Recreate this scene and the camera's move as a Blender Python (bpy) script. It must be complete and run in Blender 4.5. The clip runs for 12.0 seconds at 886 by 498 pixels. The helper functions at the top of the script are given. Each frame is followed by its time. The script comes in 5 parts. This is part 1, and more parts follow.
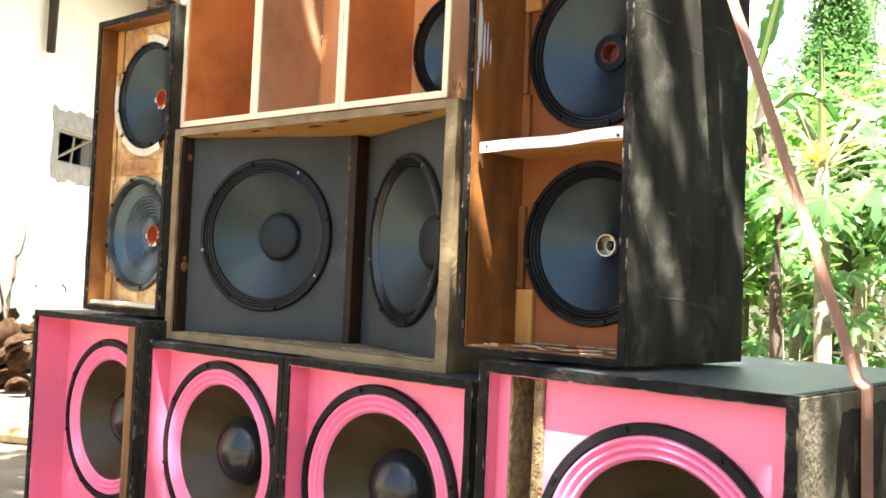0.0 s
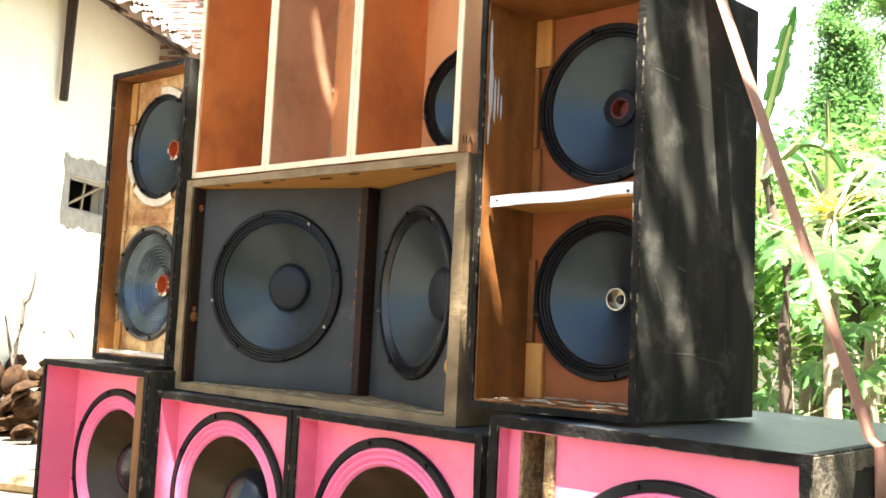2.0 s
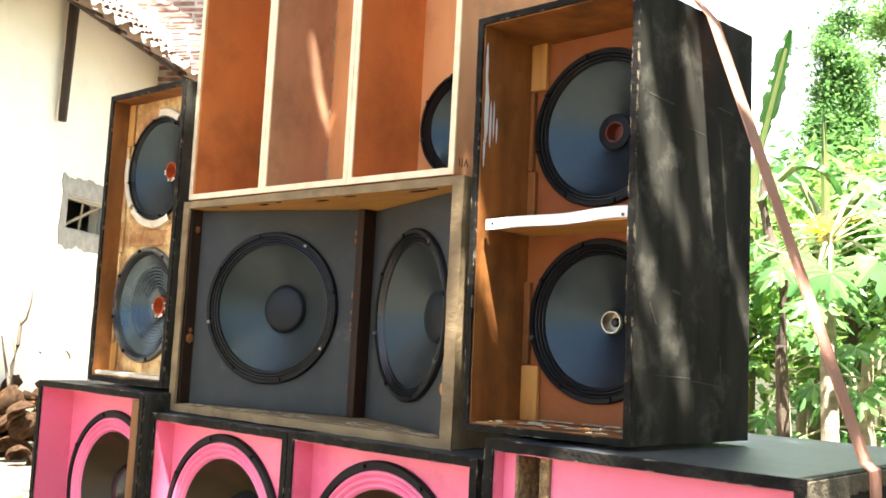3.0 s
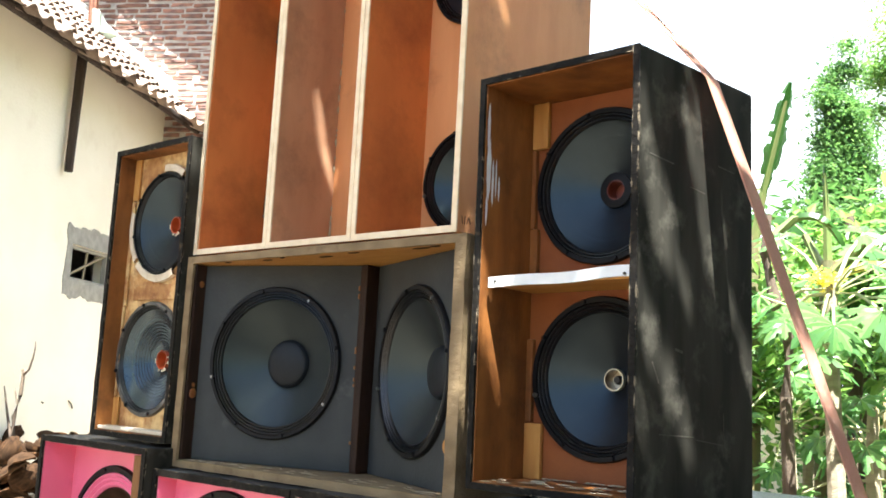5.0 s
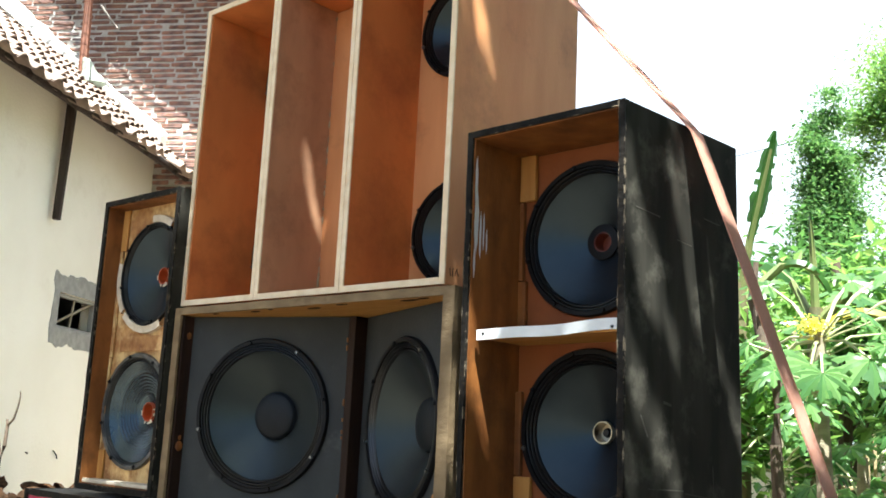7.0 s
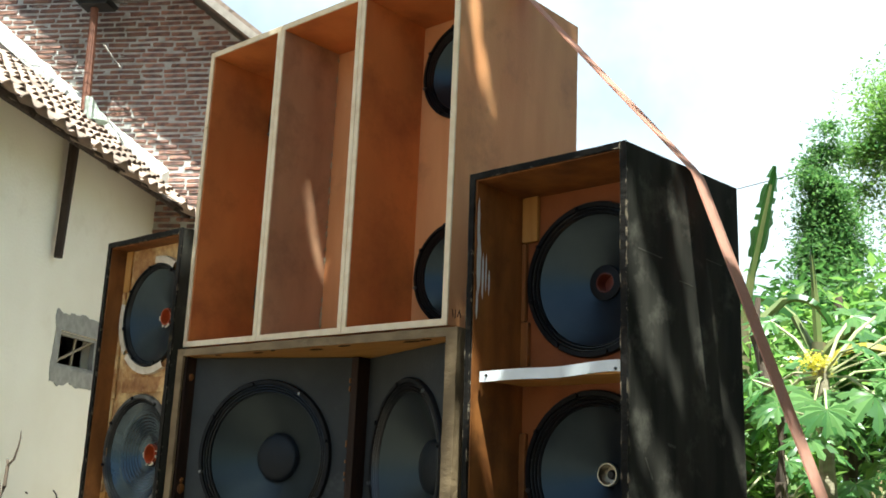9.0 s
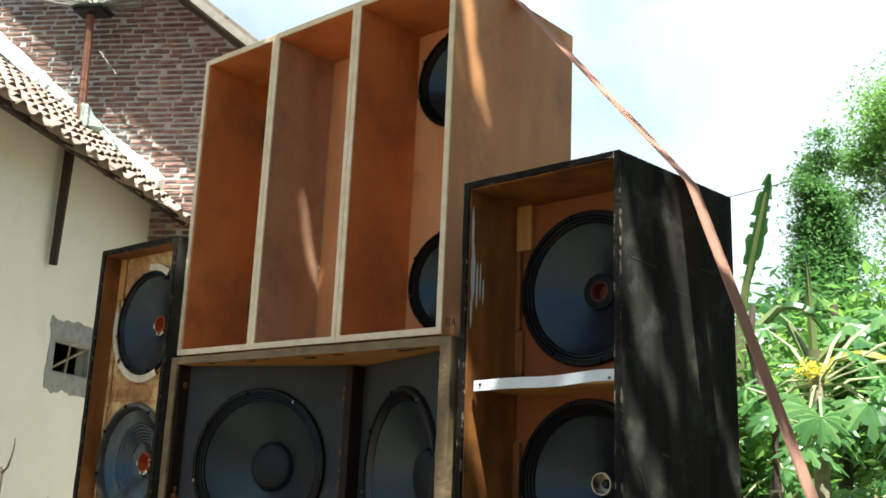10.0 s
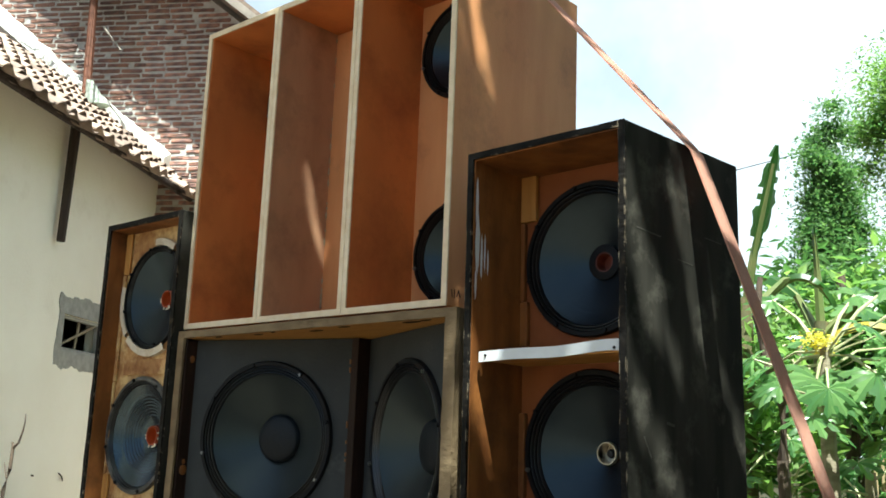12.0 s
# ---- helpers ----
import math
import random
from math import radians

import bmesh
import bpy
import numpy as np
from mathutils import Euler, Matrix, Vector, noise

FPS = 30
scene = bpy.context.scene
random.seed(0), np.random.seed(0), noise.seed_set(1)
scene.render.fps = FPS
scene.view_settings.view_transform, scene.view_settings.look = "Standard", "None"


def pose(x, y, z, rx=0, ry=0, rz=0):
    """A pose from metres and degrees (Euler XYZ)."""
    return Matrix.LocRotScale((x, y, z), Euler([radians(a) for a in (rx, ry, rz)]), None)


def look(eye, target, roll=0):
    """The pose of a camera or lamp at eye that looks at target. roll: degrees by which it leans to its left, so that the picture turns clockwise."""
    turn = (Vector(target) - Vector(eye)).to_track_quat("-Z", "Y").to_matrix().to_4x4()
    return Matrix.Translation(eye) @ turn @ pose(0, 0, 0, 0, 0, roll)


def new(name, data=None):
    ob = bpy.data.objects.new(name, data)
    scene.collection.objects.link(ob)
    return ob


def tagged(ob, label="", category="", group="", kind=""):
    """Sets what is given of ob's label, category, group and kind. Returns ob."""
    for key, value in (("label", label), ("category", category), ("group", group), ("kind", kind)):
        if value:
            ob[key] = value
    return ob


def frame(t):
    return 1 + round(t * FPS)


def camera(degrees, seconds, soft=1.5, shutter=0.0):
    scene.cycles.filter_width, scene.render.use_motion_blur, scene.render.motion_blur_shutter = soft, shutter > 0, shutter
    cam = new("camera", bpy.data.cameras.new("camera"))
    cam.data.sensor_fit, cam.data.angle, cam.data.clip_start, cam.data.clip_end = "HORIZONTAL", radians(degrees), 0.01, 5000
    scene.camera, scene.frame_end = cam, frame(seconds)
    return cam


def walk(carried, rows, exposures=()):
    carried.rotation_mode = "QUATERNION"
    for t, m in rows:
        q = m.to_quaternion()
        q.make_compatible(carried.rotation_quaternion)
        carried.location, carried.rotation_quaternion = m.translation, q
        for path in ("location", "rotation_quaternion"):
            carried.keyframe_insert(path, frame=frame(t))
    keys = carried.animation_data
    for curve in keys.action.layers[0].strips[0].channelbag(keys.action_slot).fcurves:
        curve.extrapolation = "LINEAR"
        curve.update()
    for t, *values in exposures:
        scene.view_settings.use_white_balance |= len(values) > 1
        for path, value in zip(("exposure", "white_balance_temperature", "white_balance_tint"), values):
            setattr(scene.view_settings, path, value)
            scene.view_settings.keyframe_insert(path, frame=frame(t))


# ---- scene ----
cam = camera(47.7, 12.0, soft=1.7)
PATH = [
    (0, (2.697, -1.78, 0.514), (1.376, -0.279, 0.576), 2.6),
    (0.5, (2.691, -1.782, 0.519), (1.371, -0.281, 0.599), 2.8),
    (1, (2.692, -1.789, 0.522), (1.356, -0.304, 0.622), 2.8),
    (1.5, (2.694, -1.792, 0.527), (1.355, -0.313, 0.654), 2.8),
    (2, (2.695, -1.792, 0.53), (1.365, -0.307, 0.683), 2.9),
    (2.5, (2.7, -1.795, 0.537), (1.372, -0.31, 0.717), 2.7),
    (3, (2.703, -1.792, 0.536), (1.376, -0.308, 0.729), 3.0),
    (3.5, (2.704, -1.793, 0.544), (1.377, -0.313, 0.762), 2.8),
    (5.5, (2.715, -1.805, 0.565), (1.39, -0.338, 0.868), 3.0),
    (6, (2.714, -1.805, 0.569), (1.393, -0.338, 0.894), 2.8),
    (6.5, (2.72, -1.81, 0.573), (1.396, -0.352, 0.922), 3.0),
    (7, (2.719, -1.807, 0.579), (1.413, -0.338, 0.952), 2.8),
    (9, (2.721, -1.816, 0.597), (1.421, -0.361, 1.035), 2.5),
    (9.5, (2.722, -1.814, 0.603), (1.433, -0.353, 1.052), 2.5),
    (10, (2.724, -1.813, 0.603), (1.431, -0.355, 1.054), 2.5),
    (10.5, (2.723, -1.812, 0.604), (1.425, -0.358, 1.053), 2.3),
    (11, (2.726, -1.813, 0.605), (1.425, -0.361, 1.051), 2.1),
    (11.5, (2.725, -1.808, 0.599), (1.42, -0.353, 1.024), 2.3),
    (12, (2.727, -1.804, 0.594), (1.417, -0.347, 0.997), 2.2),
]
walk(cam, [(t, look(eye, target, roll)) for t, eye, target, roll in PATH],
     exposures=[(0.0, 3.32, 6300, 7), (3.0, 3.24, 6300, 7), (5.0, 2.85, 6020, 6), (7.0, 2.25, 5850, 3), (9.0, 1.74, 5870, -3), (10.0, 1.64, 5870, -3), (12.0, 1.64, 5870, -3)])

# ---- world and sun ----
SUN_WAY = Vector((0.33, -0.33, 1.0)).normalized()
world = bpy.data.worlds.new("sky")
scene.world = world
world.use_nodes = True
wn, wl = world.node_tree.nodes, world.node_tree.links
wn.clear()
sky = wn.new("ShaderNodeTexSky")
sky.sky_type = "NISHITA"
sky.sun_disc = False
sky.sun_elevation = math.asin(SUN_WAY.z)
sky.sun_rotation = radians(135)
sky.dust_density = 2.5
sky_coord = wn.new("ShaderNodeTexCoord")
cloud = wn.new("ShaderNodeTexNoise")
cloud.inputs["Scale"].default_value = 2.3
cloud.inputs["Detail"].default_value = 6
cloud.inputs["Roughness"].default_value = 0.6
cloud_ramp = wn.new("ShaderNodeValToRGB")
cloud_ramp.color_ramp.elements[0].position = 0.36
cloud_ramp.color_ramp.elements[0].color = (0.0, 0.0, 0.0, 1)
cloud_ramp.color_ramp.elements[1].position = 0.58
cloud_mix = wn.new("ShaderNodeMixRGB")
cloud_mix.inputs[2].default_value = (8.2, 8.5, 8.9, 1)
sky_out = wn.new("ShaderNodeOutputWorld")
sky_bg = wn.new("ShaderNodeBackground")
sky_bg.inputs["Strength"].default_value = 0.05
wl.new(sky_coord.outputs["Generated"], cloud.inputs["Vector"])
wl.new(cloud.outputs["Fac"], cloud_ramp.inputs[0])
# a bank of cloud on the garden's side of the sky, clear blue towards the other
sky_way = wn.new("ShaderNodeSeparateXYZ")
wl.new(sky_coord.outputs["Generated"], sky_way.inputs[0])
bank = wn.new("ShaderNodeMath")
bank.operation = "MULTIPLY_ADD"
bank.inputs[1].default_value = 0.78
wl.new(sky_way.outputs["Y"], bank.inputs[0])
thick = wn.new("ShaderNodeMath")
thick.operation = "MULTIPLY"
thick.inputs[1].default_value = 0.45
wl.new(cloud_ramp.outputs[0], thick.inputs[0])
bank.use_clamp = True
wl.new(thick.outputs[0], bank.inputs[2])
wl.new(bank.outputs[0], cloud_mix.inputs[0])
wl.new(sky.outputs[0], cloud_mix.inputs[1])
wl.new(cloud_mix.outputs[0], sky_bg.inputs[0])
wl.new(sky_bg.outputs[0], sky_out.inputs[0])

sun = new("sun", bpy.data.lights.new("sun", "SUN"))
sun.data.energy = 5.0
sun.data.angle = radians(0.45)
sun.data.color = (1.0, 0.95, 0.86)
sun.matrix_basis = look(SUN_WAY * 30, (0, 0, 0))


# ---- materials ----
def material(name, base, other=None, rough=0.6, metal=0.0, scale=8.0, detail=6.0, stretch=(1, 1, 1), bump=0.15, fine=90.0,
             low=0.35, high=0.7, stain=None, stain_scale=1.5, stain_low=0.55, stain_high=0.75, random_tone=0.0, gloss=None, spec=0.5):
    """Two tones mixed by noise, a second scale of stains, and fine relief, in object space."""
    m = bpy.data.materials.new(name)
    m.use_nodes = True
    n, l = m.node_tree.nodes, m.node_tree.links
    bsdf = n["Principled BSDF"]
    bsdf.inputs["Roughness"].default_value = rough
    bsdf.inputs["Metallic"].default_value = metal
    bsdf.inputs["Specular IOR Level"].default_value = spec
    coord = n.new("ShaderNodeTexCoord")
    mapping = n.new("ShaderNodeMapping")
    mapping.inputs["Scale"].default_value = stretch
    l.new(coord.outputs["Object"], mapping.inputs[0])
    tex = n.new("ShaderNodeTexNoise")
    tex.inputs["Scale"].default_value = scale
    tex.inputs["Detail"].default_value = detail
    l.new(mapping.outputs[0], tex.inputs["Vector"])
    ramp = n.new("ShaderNodeMapRange")
    ramp.inputs[1].default_value, ramp.inputs[2].default_value = low, high
    l.new(tex.outputs["Fac"], ramp.inputs[0])
    mix = n.new("ShaderNodeMixRGB")
    mix.inputs[1].default_value = (*base, 1)
    mix.inputs[2].default_value = (*(other or [c * 0.75 for c in base]), 1)
    l.new(ramp.outputs[0], mix.inputs[0])
    colour = mix.outputs[0]
    if stain:
        spot = n.new("ShaderNodeTexNoise")
        spot.inputs["Scale"].default_value = stain_scale
        spot.inputs["Detail"].default_value = 8
        spot.inputs["Roughness"].default_value = 0.65
        l.new(coord.outputs["Object"], spot.inputs["Vector"])
        cut = n.new("ShaderNodeMapRange")
        cut.inputs[1].default_value, cut.inputs[2].default_value = stain_low, stain_high
        l.new(spot.outputs["Fac"], cut.inputs[0])
        over = n.new("ShaderNodeMixRGB")
        over.inputs[2].default_value = (*stain, 1)
        l.new(cut.outputs[0], over.inputs[0])
        l.new(colour, over.inputs[1])
        colour = over.outputs[0]
    if random_tone:
        info = n.new("ShaderNodeObjectInfo")
        tone = n.new("ShaderNodeMapRange")
        tone.inputs[3].default_value, tone.inputs[4].default_value = 1 - random_tone, 1 + random_tone
        l.new(info.outputs["Random"], tone.inputs[0])
        hsv = n.new("ShaderNodeHueSaturation")
        l.new(tone.outputs[0], hsv.inputs["Value"])
        l.new(colour, hsv.inputs["Color"])
        colour = hsv.outputs[0]
    l.new(colour, bsdf.inputs["Base Color"])
    if gloss:
        shine = n.new("ShaderNodeMapRange")
        shine.inputs[3].default_value, shine.inputs[4].default_value = gloss
        l.new(tex.outputs["Fac"], shine.inputs[0])
        l.new(shine.outputs[0], bsdf.inputs["Roughness"])
    if bump:
        grain = n.new("ShaderNodeTexNoise")
        grain.inputs["Scale"].default_value = fine
        grain.inputs["Detail"].default_value = 4
        l.new(mapping.outputs[0], grain.inputs["Vector"])
        add = n.new("ShaderNodeMath")
        l.new(grain.outputs["Fac"], add.inputs[0])
        l.new(tex.outputs["Fac"], add.inputs[1])
        relief = n.new("ShaderNodeBump")
        relief.inputs["Strength"].default_value = bump
        relief.inputs["Distance"].default_value = 0.01
        l.new(add.outputs[0], relief.inputs["Height"])
        l.new(relief.outputs[0], bsdf.inputs["Normal"])
    return m


def worn(m, chip, radius=0.01, low=0.35, high=0.6, scale=60.0, strength=6.0):
    """Paint chipped off the edges: the material underneath shows where the surface turns."""
    n, l = m.node_tree.nodes, m.node_tree.links
    bsdf = n["Principled BSDF"]
    under = bsdf.inputs["Base Color"].links[0].from_socket
    soft = n.new("ShaderNodeBevel")
    soft.samples = 6
    soft.inputs["Radius"].default_value = radius
    geo = n.new("ShaderNodeNewGeometry")
    dot = n.new("ShaderNodeVectorMath")
    dot.operation = "DOT_PRODUCT"
    l.new(soft.outputs[0], dot.inputs[0])
    l.new(geo.outputs["True Normal"], dot.inputs[1])
    edge = n.new("ShaderNodeMath")
    edge.operation = "SUBTRACT"
    edge.inputs[0].default_value = 1.0
    l.new(dot.outputs["Value"], edge.inputs[1])
    coord = n.new("ShaderNodeTexCoord")
    spot = n.new("ShaderNodeTexNoise")
    spot.inputs["Scale"].default_value = scale
    spot.inputs["Detail"].default_value = 6
    l.new(coord.outputs["Object"], spot.inputs["Vector"])
    cut = n.new("ShaderNodeMapRange")
    cut.inputs[1].default_value, cut.inputs[2].default_value = low, high
    l.new(spot.outputs["Fac"], cut.inputs[0])
    mul = n.new("ShaderNodeMath")
    mul.operation = "MULTIPLY"
    l.new(edge.outputs[0], mul.inputs[0])
    l.new(cut.outputs[0], mul.inputs[1])
    gain = n.new("ShaderNodeMath")
    gain.operation = "MULTIPLY"
    gain.use_clamp = True
    gain.inputs[1].default_value = strength
    l.new(mul.outputs[0], gain.inputs[0])
    mix = n.new("ShaderNodeMixRGB")
    mix.inputs[2].default_value = (*chip, 1)
    l.new(gain.outputs[0], mix.inputs[0])
    l.new(under, mix.inputs[1])
    l.new(mix.outputs[0], bsdf.inputs["Base Color"])
    return m


def leafy(name, dark, light, rough=0.45):
    """Leaves that let light through, each of its own tone."""
    m = bpy.data.materials.new(name)
    m.use_nodes = True
    n, l = m.node_tree.nodes, m.node_tree.links
    bsdf = n["Principled BSDF"]
    bsdf.inputs["Roughness"].default_value = rough
    geo = n.new("ShaderNodeNewGeometry")
    mix = n.new("ShaderNodeMixRGB")
    mix.inputs[1].default_value, mix.inputs[2].default_value = (*dark, 1), (*light, 1)
    l.new(geo.outputs["Random Per Island"], mix.inputs[0])
    l.new(mix.outputs[0], bsdf.inputs["Base Color"])
    thin = n.new("ShaderNodeBsdfTranslucent")
    gain = n.new("ShaderNodeHueSaturation")
    gain.inputs["Value"].default_value = 2.7
    l.new(mix.outputs[0], gain.inputs["Color"])
    l.new(gain.outputs[0], thin.inputs[0])
    both = n.new("ShaderNodeMixShader")
    both.inputs[0].default_value = 0.4
    l.new(bsdf.outputs[0], both.inputs[1])
    l.new(thin.outputs[0], both.inputs[2])
    l.new(both.outputs[0], n["Material Output"].inputs[0])
    return m


def sky_tinted(m, tint):
    """Puts the sky's bluish reflection into the sheen's own colour."""
    m.node_tree.nodes["Principled BSDF"].inputs["Specular Tint"].default_value = (*tint, 1)
    return m


PINK = worn(material("pink_paint", (0.86, 0.205, 0.325), (0.80, 0.165, 0.275), rough=0.38, scale=5, bump=0.08, stain=(0.62, 0.09, 0.19), stain_scale=3), (0.35, 0.05, 0.09), 0.006, strength=3)
PINK_SURROUND = material("pink_rubber", (0.86, 0.21, 0.36), (0.80, 0.17, 0.31), rough=0.28, scale=6, bump=0.05)
BLACK = worn(material("worn_black_paint", (0.019, 0.018, 0.015), (0.046, 0.043, 0.035), rough=0.65, spec=0.03, scale=9, stretch=(1.6, 1.6, 0.35), bump=0.10, fine=26,
                      stain=(0.12, 0.112, 0.090), stain_scale=10, stain_low=0.54, stain_high=0.82, gloss=(0.5, 0.75)), (0.34, 0.28, 0.20), 0.006, low=0.56, high=0.66, scale=55, strength=5)
BLACK_TOP = material("dusty_black_top", (0.013, 0.018, 0.025), (0.030, 0.038, 0.048), rough=0.42, scale=4, stretch=(1, 4, 1), bump=0.2, stain=(0.10, 0.10, 0.10), stain_scale=5)
BLACK_EDGE = worn(material("black_board_edge", (0.007, 0.0065, 0.006), (0.018, 0.015, 0.012), rough=0.65, spec=0.1, scale=30, bump=0.4,
                           stain=(0.10, 0.07, 0.04), stain_scale=16, stain_low=0.62, stain_high=0.76), (0.36, 0.29, 0.20), 0.006, low=0.56, high=0.68, scale=38, strength=4)
GREY_BAFFLE = material("grey_baffle_paint", (0.034, 0.037, 0.038), (0.050, 0.053, 0.052), rough=0.6, spec=0.15, scale=7, bump=0.12, stain=(0.14, 0.135, 0.125), stain_scale=5, stain_low=0.58, stain_high=0.85)
GREYED_PLY = material("greyed_plywood", (0.50, 0.285, 0.165), (0.33, 0.175, 0.100), rough=0.6, spec=0.25, scale=4, stretch=(1.6, 1.6, 0.5), bump=0.12, fine=150, stain=(0.16, 0.085, 0.055), stain_scale=3.5, stain_low=0.50, stain_high=0.78)
RAW_FRAME = material("weathered_frame_wood", (0.25, 0.18, 0.10), (0.145, 0.10, 0.055), rough=0.75, spec=0.22, scale=14, stretch=(0.6, 1, 1), bump=0.35, stain=(0.09, 0.06, 0.035), stain_scale=9, stain_low=0.58)
DARK_WOOD = material("near_black_wood", (0.016, 0.008, 0.005), (0.03, 0.014, 0.008), rough=0.6, spec=0.2, scale=12, stretch=(4, 4, 0.6), bump=0.25)
YELLOW_BOARD = material("varnished_yellow_board", (0.50, 0.26, 0.07), (0.40, 0.19, 0.045), rough=0.5, spec=0.22, scale=9, stretch=(0.8, 4, 4), bump=0.15, stain=(0.18, 0.08, 0.03), stain_scale=11, stain_low=0.64)
RED_PLY = material("red_meranti_plywood", (0.63, 0.215, 0.062), (0.47, 0.140, 0.042), rough=0.55, spec=0.25, scale=3.5, stretch=(1.6, 1.6, 0.6), bump=0.10, fine=150, stain=(0.24, 0.070, 0.028), stain_scale=3.2, stain_low=0.48, stain_high=0.78)
PALE_PLY = material("pale_pink_plywood", (0.68, 0.325, 0.140), (0.55, 0.235, 0.095), rough=0.55, spec=0.3, scale=5, stretch=(1.8, 1.8, 0.4), bump=0.12, fine=150, stain=(0.27, 0.110, 0.055), stain_scale=3.5, stain_low=0.54, stain_high=0.80)
PLY_EDGE = material("raw_plywood_edge", (0.84, 0.70, 0.50), (0.74, 0.58, 0.38), rough=0.7, scale=30, stretch=(1, 1, 1), bump=0.2, stain=(0.42, 0.26, 0.13), stain_scale=30, stain_low=0.66)
BROWN_PLY = material("stained_brown_plywood", (0.275, 0.108, 0.029), (0.145, 0.052, 0.015), rough=0.5, spec=0.22, scale=6, stretch=(2.5, 2.5, 0.6), bump=0.15, stain=(0.06, 0.026, 0.012), stain_scale=5, stain_low=0.48, stain_high=0.72)
RED_BAFFLE = material("red_brown_baffle", (0.27, 0.090, 0.028), (0.185, 0.056, 0.019), rough=0.55, spec=0.22, scale=6, bump=0.15)
BATTEN = material("yellow_softwood", (0.48, 0.245, 0.066), (0.38, 0.17, 0.044), rough=0.6, spec=0.22, scale=8, stretch=(4, 4, 0.5), bump=0.2, stain=(0.24, 0.10, 0.035), stain_scale=12, stain_low=0.62)
CHIPBOARD = material("rough_chipboard_edge", (0.44, 0.29, 0.13), (0.17, 0.10, 0.05), rough=0.9, scale=70, bump=0.8, fine=140, stain=(0.07, 0.045, 0.025), stain_scale=16)
GLUED = material("glue_smeared_board", (0.46, 0.25, 0.095), (0.22, 0.09, 0.034), rough=0.6, spec=0.22, scale=22, bump=0.4, stain=(0.66, 0.46, 0.21), stain_scale=9, stain_low=0.46, stain_high=0.60)
WHITE_PAINT = material("scuffed_white_paint", (0.76, 0.77, 0.78), (0.68, 0.69, 0.70), rough=0.45, scale=20, bump=0.1)
# these three cones carry blue sky reflection in sheen tint and base
CONE = sky_tinted(material("black_paper_cone", (0.007, 0.009, 0.012), (0.012, 0.015, 0.019), rough=0.25, scale=20, bump=0.02, gloss=(0.26, 0.34), spec=0.5), (0.66, 0.88, 1.0))
CONE_SKY_BLUE = sky_tinted(material("sky_sheen_black_cone", (0.012, 0.016, 0.022), (0.020, 0.027, 0.036), rough=0.25, scale=20, bump=0.02, gloss=(0.20, 0.28), spec=0.9), (0.62, 0.86, 1.0))
CONE_GREY = sky_tinted(material("grey_felt_cone", (0.015, 0.017, 0.018), (0.021, 0.023, 0.024), rough=0.36, spec=0.5, scale=9, bump=0.03), (0.74, 0.96, 1.0))
CONE_BROWN = material("brown_black_cone", (0.034, 0.023, 0.009), (0.046, 0.031, 0.013), rough=0.32, spec=0.22, scale=15, bump=0.06)
WORN_RUBBER = material("dusty_worn_surround", (0.035, 0.035, 0.034), (0.075, 0.072, 0.066), rough=0.4, spec=0.4, scale=14, bump=0.2, stain=(0.24, 0.22, 0.19), stain_scale=13, stain_low=0.55, stain_high=0.7)
RUBBER = material("black_surround", (0.006, 0.007, 0.008), (0.010, 0.011, 0.013), rough=0.28, spec=0.55, scale=25, bump=0.06)
STEEL_FRAME = material("black_steel_frame", (0.006, 0.006, 0.007), (0.011, 0.011, 0.012), rough=0.45, spec=0.14, scale=18, bump=0.15)
DOME = material("glossy_black_dome", (0.008, 0.009, 0.011), (0.012, 0.013, 0.015), rough=0.17, spec=0.45, scale=8, bump=0.01)
DOME_MATT = material("blue_black_dome", (0.008, 0.010, 0.013), (0.013, 0.016, 0.020), rough=0.5, spec=0.2, scale=12, bump=0.1)
PALE_DUST = material("pale_wood_dust", (0.46, 0.38, 0.27), (0.34, 0.27, 0.18), rough=0.95, spec=0.1, scale=40, bump=0.4)
SCUFF = material("dusty_scratch", (0.08, 0.075, 0.062), (0.05, 0.046, 0.038), rough=0.8, spec=0.1, scale=60, bump=0.1)
GASKET = material("cream_gasket", (0.66, 0.58, 0.46), (0.52, 0.43, 0.31), rough=0.8, scale=40, bump=0.4)
RED_FORMER = material("dark_red_former", (0.16, 0.035, 0.018), (0.09, 0.02, 0.012), rough=0.35, scale=25, bump=0.1)
COPPER = material("orange_coil_former", (0.44, 0.080, 0.020), (0.30, 0.052, 0.014), rough=0.4, scale=25, bump=0.1)
BRASS = material("aluminium_coil_former", (0.55, 0.50, 0.40), (0.42, 0.37, 0.28), rough=0.28, metal=0.9, scale=25, bump=0.1)
BOLT = material("zinc_bolt", (0.22, 0.22, 0.22), (0.12, 0.12, 0.12), rough=0.35, metal=0.9, bump=0)
STRAP = material("salmon_webbing", (0.76, 0.44, 0.33), (0.69, 0.38, 0.275), rough=0.75, scale=40, stretch=(6, 6, 1), bump=0.3, stain=(0.66, 0.35, 0.25), stain_scale=6)

def thin_cloth(m, share):
    """Webbing thin enough for daylight to come through."""
    n, l = m.node_tree.nodes, m.node_tree.links
    bsdf = n["Principled BSDF"]
    glow = n.new("ShaderNodeBsdfTranslucent")
    l.new(bsdf.inputs["Base Color"].links[0].from_socket, glow.inputs[0])
    both = n.new("ShaderNodeMixShader")
    both.inputs[0].default_value = share
    l.new(bsdf.outputs[0], both.inputs[1])
    l.new(glow.outputs[0], both.inputs[2])
    l.new(both.outputs[0], n["Material Output"].inputs[0])
    return m


